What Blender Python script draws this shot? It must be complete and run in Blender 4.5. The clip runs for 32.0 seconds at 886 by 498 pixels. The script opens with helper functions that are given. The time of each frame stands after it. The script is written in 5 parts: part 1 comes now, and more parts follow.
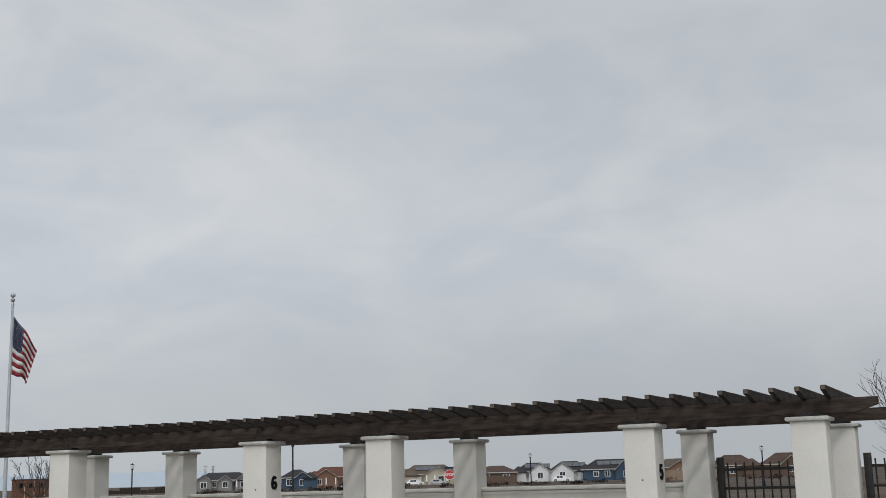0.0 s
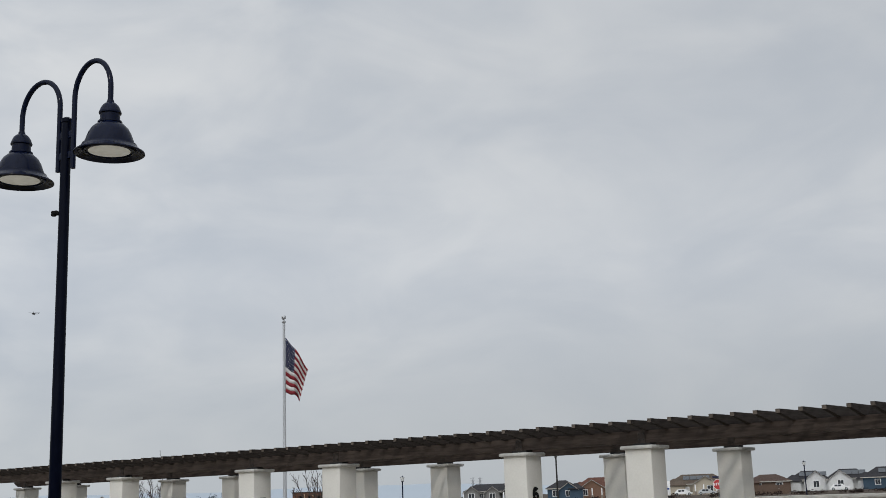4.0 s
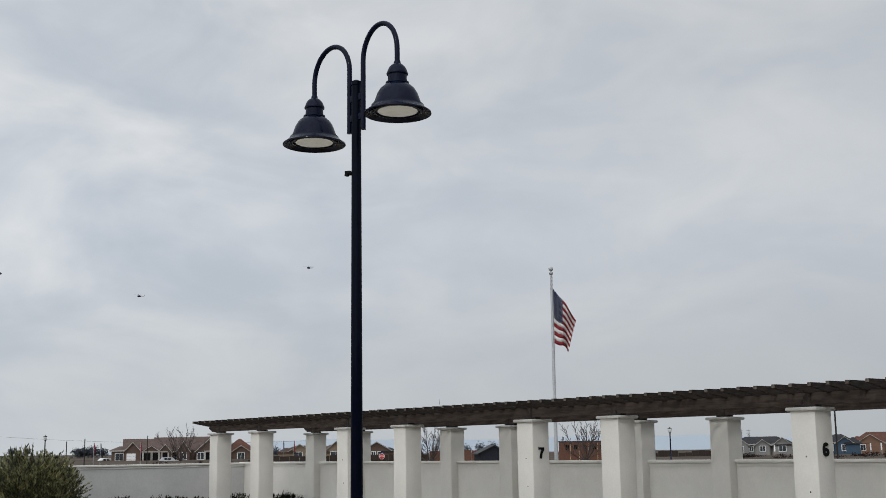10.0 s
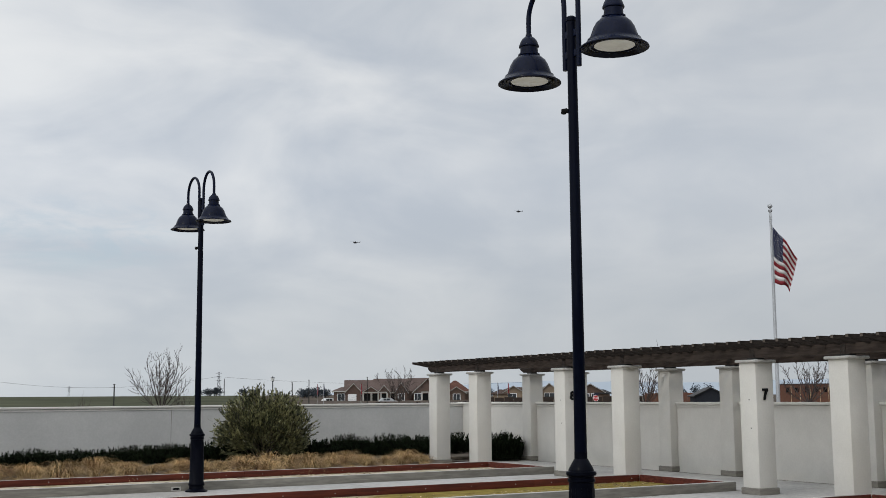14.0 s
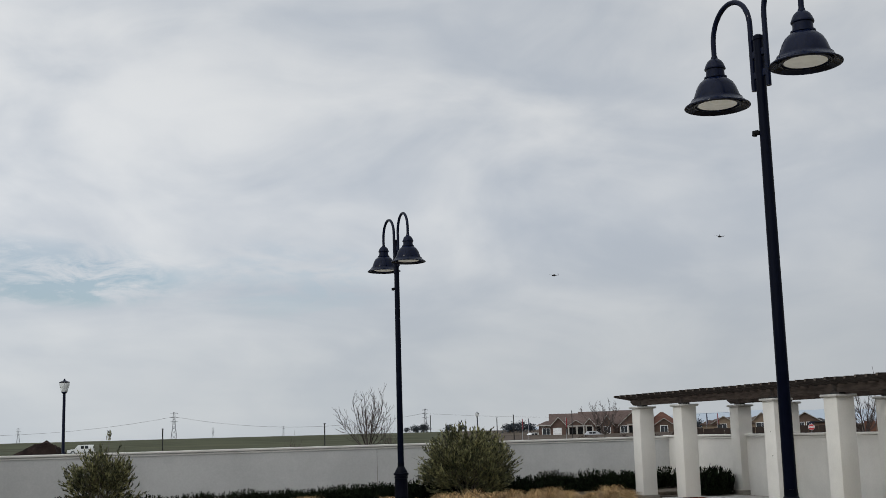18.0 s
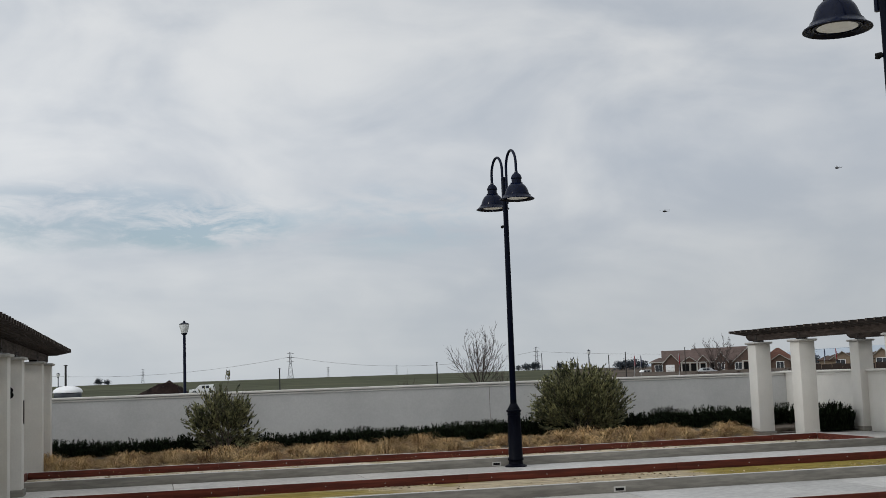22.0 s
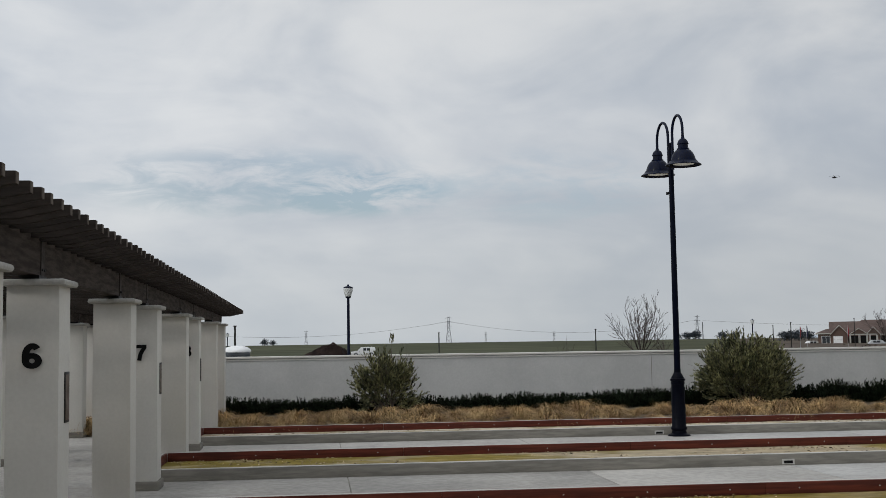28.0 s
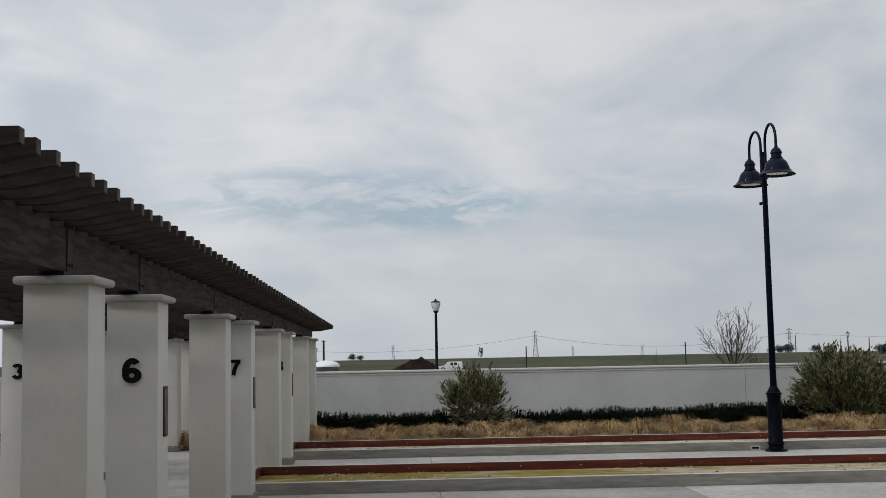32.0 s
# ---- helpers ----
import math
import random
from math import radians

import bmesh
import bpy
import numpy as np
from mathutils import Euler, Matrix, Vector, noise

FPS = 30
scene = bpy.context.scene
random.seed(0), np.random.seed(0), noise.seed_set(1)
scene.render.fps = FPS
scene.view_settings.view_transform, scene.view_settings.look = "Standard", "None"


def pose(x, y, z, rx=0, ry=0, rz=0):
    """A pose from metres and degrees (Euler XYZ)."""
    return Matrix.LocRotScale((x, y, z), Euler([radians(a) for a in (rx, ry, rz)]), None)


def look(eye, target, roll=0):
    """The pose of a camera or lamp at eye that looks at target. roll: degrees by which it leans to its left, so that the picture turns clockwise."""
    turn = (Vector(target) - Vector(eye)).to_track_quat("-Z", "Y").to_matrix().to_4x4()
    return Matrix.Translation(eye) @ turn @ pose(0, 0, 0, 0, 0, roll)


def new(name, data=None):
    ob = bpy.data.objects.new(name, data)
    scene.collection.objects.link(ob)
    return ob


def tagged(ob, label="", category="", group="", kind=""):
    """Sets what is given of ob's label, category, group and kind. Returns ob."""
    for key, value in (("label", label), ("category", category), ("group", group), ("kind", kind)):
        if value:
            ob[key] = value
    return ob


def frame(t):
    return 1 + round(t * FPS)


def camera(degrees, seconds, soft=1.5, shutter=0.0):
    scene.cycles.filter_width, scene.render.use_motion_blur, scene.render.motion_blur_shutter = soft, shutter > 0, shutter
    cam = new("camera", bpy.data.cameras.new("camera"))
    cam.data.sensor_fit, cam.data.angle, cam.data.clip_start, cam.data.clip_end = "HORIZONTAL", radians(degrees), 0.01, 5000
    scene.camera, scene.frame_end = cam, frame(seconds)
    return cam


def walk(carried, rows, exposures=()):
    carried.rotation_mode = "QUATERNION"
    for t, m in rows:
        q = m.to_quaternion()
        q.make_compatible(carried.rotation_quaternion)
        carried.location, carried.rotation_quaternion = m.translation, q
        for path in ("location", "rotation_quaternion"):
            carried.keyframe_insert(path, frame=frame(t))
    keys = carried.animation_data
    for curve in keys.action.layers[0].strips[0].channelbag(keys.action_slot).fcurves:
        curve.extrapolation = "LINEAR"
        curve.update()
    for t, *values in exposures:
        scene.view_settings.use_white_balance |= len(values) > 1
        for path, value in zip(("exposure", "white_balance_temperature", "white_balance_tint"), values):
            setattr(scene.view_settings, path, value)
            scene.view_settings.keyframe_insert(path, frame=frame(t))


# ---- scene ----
cam = camera(41.3, 32.0, soft=0.5)
PATH = [
    (0, (-14.69, -15.489, 1.716), (-12.9134, -14.6537, 2.0981), -1.60),
    (0.5, (-14.675, -15.481, 1.711), (-12.9519, -14.5399, 2.092), -1.30),
    (1, (-14.649, -15.49, 1.707), (-12.9743, -14.4612, 2.0769), -2.10),
    (1.5, (-14.611, -15.483, 1.71), (-12.959, -14.409, 2.053), -2.10),
    (2, (-14.593, -15.463, 1.707), (-12.9698, -14.3499, 2.062), -1.00),
    (2.5, (-14.598, -15.487, 1.698), (-12.9986, -14.3497, 2.0831), -1.10),
    (3, (-14.612, -15.52, 1.702), (-13.0457, -14.3408, 2.0971), -1.50),
    (3.5, (-14.619, -15.552, 1.706), (-13.0626, -14.3637, 2.1131), -1.90),
    (5.5, (-14.73, -15.483, 1.735), (-13.2294, -14.2267, 2.1473), -1.63),
    (6, (-14.72, -15.467, 1.73), (-13.2397, -14.1806, 2.1221), -1.18),
    (6.5, (-14.726, -15.441, 1.722), (-13.2642, -14.1216, 2.0715), -0.86),
    (7, (-14.721, -15.42, 1.726), (-13.2673, -14.0844, 2.0467), -0.51),
    (7.5, (-14.721, -15.408, 1.735), (-13.3137, -14.0211, 2.0447), -0.77),
    (8, (-14.737, -15.396, 1.734), (-13.3814, -13.9538, 2.0211), -1.23),
    (8.5, (-14.754, -15.391, 1.738), (-13.4257, -13.9287, 2.0498), -1.13),
    (9, (-14.764, -15.371, 1.737), (-13.4789, -13.8758, 2.0731), -1.01),
    (9.5, (-14.788, -15.376, 1.743), (-13.5184, -13.8709, 2.0933), -1.00),
    (10, (-14.785, -15.353, 1.747), (-13.5351, -13.8294, 2.088), -0.79),
    (10.5, (-14.785, -15.338, 1.75), (-13.5595, -13.7997, 2.113), -0.68),
    (11, (-14.777, -15.319, 1.749), (-13.5728, -13.7624, 2.1049), -0.91),
    (11.5, (-14.806, -15.301, 1.738), (-13.6444, -13.7105, 2.0859), -0.93),
    (12, (-14.811, -15.275, 1.734), (-13.7199, -13.6317, 2.0642), -1.06),
    (12.5, (-14.831, -15.29, 1.734), (-13.7836, -13.6152, 2.0473), -0.77),
    (13, (-14.843, -15.287, 1.728), (-13.8262, -13.586, 1.9974), -0.46),
    (13.5, (-14.832, -15.286, 1.722), (-13.8436, -13.5667, 1.9807), -0.88),
    (14, (-14.831, -15.263, 1.718), (-13.8677, -13.528, 1.967), -0.46),
    (14.5, (-14.834, -15.25, 1.705), (-13.9371, -13.4766, 1.9304), 0.19),
    (16.5, (-14.758, -15.24, 1.75), (-13.9489, -13.4348, 2.0447), 0.63),
    (17, (-14.733, -15.235, 1.755), (-13.9876, -13.4017, 2.0436), -0.35),
    (17.5, (-14.717, -15.224, 1.761), (-14.0147, -13.3765, 2.0666), -0.75),
    (18, (-14.7, -15.2, 1.761), (-14.0459, -13.3358, 2.0721), -1.62),
    (18.5, (-14.692, -15.172, 1.745), (-14.0161, -13.3104, 2.0238), -1.91),
    (19, (-14.689, -15.167, 1.74), (-14.0225, -13.2999, 2.004), -2.11),
    (19.5, (-14.694, -15.15, 1.738), (-14.0497, -13.2746, 1.9981), -1.59),
    (20, (-14.685, -15.126, 1.743), (-14.1165, -13.2252, 1.9959), -1.40),
    (20.5, (-14.681, -15.124, 1.746), (-14.1388, -13.2142, 1.9886), -1.44),
    (21, (-14.689, -15.123, 1.734), (-14.1795, -13.2017, 1.9554), -1.31),
    (21.5, (-14.685, -15.114, 1.743), (-14.1797, -13.1908, 1.9572), -1.23),
    (22, (-14.68, -15.109, 1.748), (-14.2022, -13.1788, 1.9624), -2.01),
    (22.5, (-14.695, -15.123, 1.739), (-14.2431, -13.1822, 1.9093), -1.15),
    (23, (-14.73, -15.126, 1.747), (-14.3152, -13.1774, 1.9224), -1.10),
    (23.5, (-14.767, -15.132, 1.752), (-14.3607, -13.183, 1.9426), -1.19),
    (24, (-14.79, -15.116, 1.746), (-14.4068, -13.1607, 1.9191), -0.79),
    (24.5, (-14.797, -15.109, 1.752), (-14.4343, -13.1512, 1.9399), -0.03),
    (25, (-14.791, -15.113, 1.749), (-14.4409, -13.1526, 1.9337), -0.21),
    (25.5, (-14.782, -15.112, 1.74), (-14.4435, -13.1501, 1.9305), -0.31),
    (27.5, (-14.771, -15.15, 1.746), (-14.5261, -13.173, 1.923), -1.20),
    (28, (-14.781, -15.142, 1.748), (-14.5679, -13.1601, 1.9115), -0.88),
    (28.5, (-14.791, -15.134, 1.747), (-14.5904, -13.1516, 1.9194), -0.61),
    (29, (-14.797, -15.137, 1.746), (-14.6001, -13.1543, 1.9199), -0.42),
    (29.5, (-14.803, -15.124, 1.745), (-14.6052, -13.1408, 1.9114), -0.20),
    (30, (-14.803, -15.119, 1.742), (-14.6149, -13.1345, 1.9039), -0.37),
    (30.5, (-14.809, -15.098, 1.746), (-14.6528, -13.1104, 1.904), -0.70),
    (31, (-14.801, -15.104, 1.742), (-14.6458, -13.1154, 1.8882), -0.77),
    (31.5, (-14.817, -15.095, 1.742), (-14.6876, -13.1046, 1.8887), -0.69),
    (32, (-14.836, -15.087, 1.743), (-14.7679, -13.0972, 1.9332), -1.06),
]
walk(cam, [(t, look(eye, target, roll)) for t, eye, target, roll in PATH], [(0, 0.06), (8, 0.03), (13, 0.07), (17, -0.05), (22, -0.11), (28, -0.16), (32, -0.16)])
# ---- world and sun: high overcast, brighter overhead and around the hidden sun ----
SUN = Vector((-0.74, -0.37, 0.57)).normalized()
sun = new("sun", bpy.data.lights.new("sun", "SUN"))
sun.data.energy, sun.data.angle, sun.data.color = 0.55, radians(5.5), (1.0, 0.95, 0.88)
sun.matrix_world = look(SUN * 50, (0, 0, 0))

world = bpy.data.worlds.new("overcast_sky")
scene.world = world
world.use_nodes = True


class Nodes:
    """Short hand for building a node tree."""

    def __init__(self, tree):
        self.tree = tree
        tree.nodes.clear()

    def add(self, kind, **kw):
        n = self.tree.nodes.new(kind)
        for k, v in kw.items():
            setattr(n, k, v)
        return n

    def put(self, socket, value):
        if isinstance(value, bpy.types.NodeSocket):
            self.tree.links.new(value, socket)
        else:
            socket.default_value = value

    def math(self, op, a, b=0.0, c=0.0):
        n = self.add("ShaderNodeMath", operation=op)
        for s, v in zip(n.inputs, (a, b, c)):
            self.put(s, v)
        return n.outputs[0]

    def vmath(self, op, a, b=(0, 0, 0)):
        n = self.add("ShaderNodeVectorMath", operation=op)
        self.put(n.inputs[0], a)
        self.put(n.inputs[1], b)
        return n.outputs["Value"] if op in ("DOT_PRODUCT", "LENGTH", "DISTANCE") else n.outputs[0]

    def noise(self, vec, scale, detail=4, rough=0.55, distort=0.0):
        n = self.add("ShaderNodeTexNoise")
        self.put(n.inputs["Vector"], vec)
        n.inputs["Scale"].default_value = scale
        n.inputs["Detail"].default_value = detail
        n.inputs["Roughness"].default_value = rough
        n.inputs["Distortion"].default_value = distort
        return n.outputs["Fac"]

    def band(self, v, lo, hi, a=0.0, b=1.0):
        n = self.add("ShaderNodeMapRange", interpolation_type="SMOOTHSTEP")
        self.put(n.inputs["Value"], v)
        for k, x in (("From Min", lo), ("From Max", hi), ("To Min", a), ("To Max", b)):
            n.inputs[k].default_value = x
        return n.outputs[0]

    def mix(self, f, a, b, mode="MIX"):
        n = self.add("ShaderNodeMix", data_type="RGBA", blend_type=mode)
        self.put(n.inputs[0], f)
        for s, v in ((n.inputs[6], a), (n.inputs[7], b)):
            self.put(s, v if isinstance(v, bpy.types.NodeSocket) or len(v) == 4 else (*v, 1))
        return n.outputs[2]


def make_sky():
    w = Nodes(world.node_tree)
    d = w.add("ShaderNodeTexCoord").outputs["Generated"]
    sep = w.add("ShaderNodeSeparateXYZ")
    w.put(sep.inputs[0], d)
    up = w.math("MAXIMUM", sep.outputs[2], 0.0)
    # the cloud sheet: broad drifts seen as a plane overhead, and billows within them
    flat = w.add("ShaderNodeCombineXYZ")
    lift = w.math("ADD", up, 0.2)
    w.put(flat.inputs[0], w.math("DIVIDE", sep.outputs[0], lift))
    w.put(flat.inputs[1], w.math("DIVIDE", sep.outputs[1], lift))
    big = w.noise(flat.outputs[0], 0.62, 5, 0.5, 0.35)
    billow = w.noise(w.vmath("MULTIPLY", d, (1.0, 1.0, 2.3)), 5.2, 6, 0.5, 0.7)
    fine = w.noise(w.vmath("MULTIPLY", d, (1.0, 1.0, 1.7)), 15.0, 5, 0.48, 0.4)
    sheet = w.math("ADD", w.math("MULTIPLY", big, 0.44), w.math("ADD", w.math("MULTIPLY", billow, 0.44), w.math("MULTIPLY", fine, 0.12)))
    tone = w.band(sheet, 0.36, 0.64)
    # the sheet is smoother in the east
    even = w.band(sep.outputs[0], 0.40, 0.85, 0.0, 0.5)
    tone = w.math("ADD", w.math("MULTIPLY", tone, w.math("SUBTRACT", 1.0, even)), w.math("MULTIPLY", even, 0.5))
    cloud = w.mix(tone, (0.475, 0.525, 0.595), (0.735, 0.755, 0.775))
    haze = w.band(up, 0.0, 0.2, 1.0, 0.0)
    cloud = w.mix(w.math("MULTIPLY", haze, 0.66), cloud, (0.50, 0.537, 0.562))

    # thin places in the sheet low in the north, where the blue shows through wisps
    def thin(az, el, wide, high, strength):
        c = Vector((math.sin(radians(az)), math.cos(radians(az)), math.tan(radians(el)))).normalized()
        o = w.add("ShaderNodeSeparateXYZ")
        w.put(o.inputs[0], w.vmath("SUBTRACT", d, tuple(c)))
        rx = w.math("DIVIDE", o.outputs[0], math.sin(radians(wide)))
        rz = w.math("DIVIDE", o.outputs[2], math.sin(radians(high)))
        rr = w.math("ADD", w.math("MULTIPLY", rx, rx), w.math("MULTIPLY", rz, rz))
        return w.math("MULTIPLY", w.band(rr, 0.0, 1.0, 1.0, 0.0), strength)

    near = w.math("ADD", w.math("ADD", thin(2.4, 7.4, 5.0, 1.4, 0.85), thin(-2.5, 7.9, 11.5, 2.1, 0.8)), thin(11.5, 7.6, 6.5, 2.4, 0.42))
    ahead = w.band(sep.outputs[1], 0.5, 0.8)
    wisp = w.noise(w.vmath("MULTIPLY", d, (1.0, 1.0, 3.2)), 17.0, 8, 0.62, 0.5)
    hole = w.math("MINIMUM", w.math("MULTIPLY", w.math("MULTIPLY", near, ahead), w.band(wisp, 0.36, 0.64)), 1.0)
    blue = w.add("ShaderNodeTexSky", sky_type="NISHITA", sun_disc=False)
    blue.sun_elevation = math.asin(SUN.z)
    blue.sun_rotation = math.atan2(SUN.x, SUN.y)
    blue.air_density, blue.dust_density = 1.0, 1.5
    sky = w.vmath("SCALE", blue.outputs[0])
    sky.node.inputs["Scale"].default_value = 0.115
    # brighter overhead and round the sun behind the sheet
    zen = w.band(up, 0.38, 1.0, 0.0, 0.62)
    toward = w.vmath("DOT_PRODUCT", d, tuple(SUN))
    glow = w.band(toward, 0.45, 1.0, 0.0, 0.85)
    # and evenly greyer towards the side away from it
    away = w.math("SUBTRACT", 1.08, w.math("MULTIPLY", sep.outputs[0], w.math("ADD", 0.22, w.math("MULTIPLY", haze, 0.10))))
    gain = w.math("SUBTRACT", w.math("ADD", w.math("ADD", zen, glow), away), w.band(up, 0.17, 0.38, 0.0, 0.07))
    lit = w.vmath("SCALE", cloud)
    w.put(lit.node.inputs["Scale"], gain)
    colour = w.mix(w.math("MULTIPLY", hole, 0.8), lit, sky)
    bg = w.add("ShaderNodeBackground")
    w.put(bg.inputs[0], colour)
    bg.inputs[1].default_value = 1.0
    w.put(w.add("ShaderNodeOutputWorld").inputs[0], bg.outputs[0])


make_sky()

# ---- materials ----


def material(name, base, second=None, scale=6.0, rough=0.8, metal=0.0, bump=0.0, bump_scale=60.0, stain=0.12, stain_scale=0.9, stretch=(1, 1, 1), vary=0.0, spec=0.5, coat=0.0, edges=(0.35, 0.65), island=0.0, drift=0.0, grade=None):
    """Two tones in a grain, with broad stains and fine relief; vary: a tint of its own for each object."""
    m = bpy.data.materials.new(name)
    m.use_nodes = True
    w = Nodes(m.node_tree)
    p = w.add("ShaderNodeTexCoord").outputs["Object"]
    p = w.vmath("MULTIPLY", p, stretch)
    second = second or tuple(c * 0.86 for c in base)
    speck = w.noise(p, scale, 6, 0.6)
    if drift:
        speck = w.math("ADD", w.math("MULTIPLY", speck, 1 - drift), w.math("MULTIPLY", w.noise(p, scale * 0.22, 3, 0.5), drift))
    if grade:
        ends = w.add("ShaderNodeSeparateXYZ")
        w.put(ends.inputs[0], p)
        speck = w.math("ADD", speck, w.math("ADD", w.band(ends.outputs[0], grade[0], grade[1], 0.07, -0.13), w.band(ends.outputs[0], grade[1] + 0.6, grade[1] + 2.0, 0.0, 0.22)))
    grain = w.band(speck, edges[0], edges[1])
    col = w.mix(grain, base, second)
    if stain:
        s = w.band(w.noise(p, stain_scale, 5, 0.6), 0.35, 0.7, 1.0 - stain, 1.0 + stain * 0.5)
        g = w.add("ShaderNodeCombineXYZ")
        for i in range(3):
            w.put(g.inputs[i], s)
        col = w.mix(1.0, col, g.outputs[0], "MULTIPLY")
    if vary:
        r = w.band(w.add("ShaderNodeObjectInfo").outputs["Random"], 0, 1, 1 - vary, 1 + vary)
        g = w.add("ShaderNodeCombineXYZ")
        for i in range(3):
            w.put(g.inputs[i], r)
        col = w.mix(1.0, col, g.outputs[0], "MULTIPLY")
    if island:
        r = w.band(w.add("ShaderNodeNewGeometry").outputs["Random Per Island"], 0, 1, 1 - island, 1 + island)
        g = w.add("ShaderNodeCombineXYZ")
        for i in range(3):
            w.put(g.inputs[i], r)
        col = w.mix(1.0, col, g.outputs[0], "MULTIPLY")
    b = w.add("ShaderNodeBsdfPrincipled")
    w.put(b.inputs["Base Color"], col)
    b.inputs["Metallic"].default_value = metal
    b.inputs["Specular IOR Level"].default_value = spec
    b.inputs["Coat Weight"].default_value = coat
    b.inputs["Coat Roughness"].default_value = 0.07
    w.put(b.inputs["Roughness"], w.band(grain, 0, 1, max(rough - 0.06, 0.05), min(rough + 0.06, 1)))
    if bump:
        n = w.add("ShaderNodeBump")
        n.inputs["Strength"].default_value = bump
        n.inputs["Distance"].default_value = 0.01
        w.put(n.inputs["Height"], w.noise(p, bump_scale, 5, 0.65))
        w.put(b.inputs["Normal"], n.outputs[0])
    w.put(w.add("ShaderNodeOutputMaterial").inputs[0], b.outputs[0])
    return m


STUCCO = material("stucco_cream", (0.635, 0.613, 0.563), (0.61, 0.588, 0.54), 30, 0.92, bump=0.25, bump_scale=200, stain=0.05, stain_scale=1.6, spec=0.2)
STUCCO_WALL = material("stucco_wall", (0.487, 0.484, 0.465), (0.458, 0.455, 0.437), 25, 0.92, bump=0.25, bump_scale=150, stain=0.09, stain_scale=0.7, spec=0.2)
CAP = material("precast_cap", (0.51, 0.495, 0.465), (0.43, 0.42, 0.395), 18, 0.9, bump=0.3, bump_scale=90, stain=0.15, spec=0.2)
CONCRETE = material("concrete_broom", (0.40, 0.378, 0.344), (0.33, 0.313, 0.287), 9, 0.9, bump=0.35, bump_scale=120, stain=0.18, stain_scale=0.6, spec=0.25, vary=0.13)
CONCRETE_NEW = material("fresh_concrete", (0.44, 0.428, 0.404), (0.37, 0.358, 0.337), 9, 0.9, bump=0.35, bump_scale=120, stain=0.14, stain_scale=0.6, spec=0.25, vary=0.06)
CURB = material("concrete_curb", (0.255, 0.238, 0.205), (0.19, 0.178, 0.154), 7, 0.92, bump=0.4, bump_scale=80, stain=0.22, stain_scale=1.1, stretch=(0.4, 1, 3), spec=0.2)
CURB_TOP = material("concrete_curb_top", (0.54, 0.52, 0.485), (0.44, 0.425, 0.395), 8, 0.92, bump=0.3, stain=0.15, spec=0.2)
REDWOOD = material("red_stained_board", (0.122, 0.023, 0.010), (0.062, 0.013, 0.007), 5, 0.75, bump=0.3, bump_scale=50, stain=0.2, stretch=(0.25, 2, 4), spec=0.3)
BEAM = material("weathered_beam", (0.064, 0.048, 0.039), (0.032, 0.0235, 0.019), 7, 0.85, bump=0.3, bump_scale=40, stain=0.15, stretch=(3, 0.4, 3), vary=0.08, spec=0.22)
# darker than the beams: shade on the rafter sides is put into the colour
RAFTER = material("weathered_shaded_rafter", (0.030, 0.0225, 0.018), (0.016, 0.012, 0.0098), 7, 0.85, bump=0.3, bump_scale=40, stain=0.15, stretch=(0.4, 3, 3), vary=0.16, spec=0.22)
# weathered ends, paler because the sun they catch is put into the colour
LIT_END = material("weathered_lit_end", (0.125, 0.104, 0.087), (0.08, 0.066, 0.055), 20, 0.9, bump=0.3, bump_scale=90, stain=0.2, stain_scale=4, vary=0.2, spec=0.15)
STRAP = material("bronze_strap", (0.05, 0.038, 0.031), (0.032, 0.025, 0.02), 12, 0.7, 0.2, spec=0.3)
STEEL = material("dark_steel", (0.02, 0.019, 0.018), (0.03, 0.028, 0.026), 12, 0.6, 0.4, spec=0.4)
POLE = material("navy_pole_paint", (0.0012, 0.0022, 0.0075), (0.0018, 0.0030, 0.0095), 14, 0.38, 0.0, stain=0.1, spec=0.03, coat=0.05)
NAVY = material("navy_black_paint", (0.0019, 0.0040, 0.0150), (0.0028, 0.0054, 0.0190), 14, 0.32, 0.0, stain=0.1, spec=0.04, coat=0.14)
IRON = material("black_cast_iron", (0.0016, 0.0022, 0.0052), (0.0024, 0.0031, 0.0068), 14, 0.42, 0.0, stain=0.1, spec=0.03, coat=0.04)
LENS = material("frosted_lens", (0.63, 0.64, 0.62), (0.57, 0.58, 0.56), 12, 0.35, stain=0.05)
GLOW = material("lit_lens", (0.63, 0.64, 0.62), (0.57, 0.58, 0.56), 12, 0.35, stain=0.05)
for node in GLOW.node_tree.nodes:
    if node.type == "BSDF_PRINCIPLED":
        node.inputs["Emission Color"].default_value = (1.0, 0.96, 0.85, 1)
        node.inputs["Emission Strength"].default_value = 0.1
BLACK = material("black_numeral", (0.008, 0.008, 0.008), (0.011, 0.011, 0.011), 10, 0.9, spec=0.08)
BRONZE = material("bronze_plate", (0.12, 0.075, 0.045), (0.08, 0.05, 0.03), 9, 0.5, 0.4)
SOIL = material("bed_soil", (0.11, 0.085, 0.06), (0.06, 0.045, 0.032), 5, 0.95, bump=0.8, bump_scale=14, stain=0.2)
LANE = material("mossy_lane_shell", (0.31, 0.24, 0.12), (0.185, 0.133, 0.028), 1.7, 0.95, bump=0.8, bump_scale=30, stain=0.3, stain_scale=5, stretch=(0.5, 1, 1), spec=0.1, edges=(0.42, 0.54), drift=0.5)
LANE_PALE = material("pale_lane_shell", (0.52, 0.45, 0.35), (0.35, 0.285, 0.17), 1.7, 0.95, bump=0.8, bump_scale=30, stain=0.3, stain_scale=5, stretch=(0.5, 1, 1), spec=0.1, edges=(0.48, 0.64))
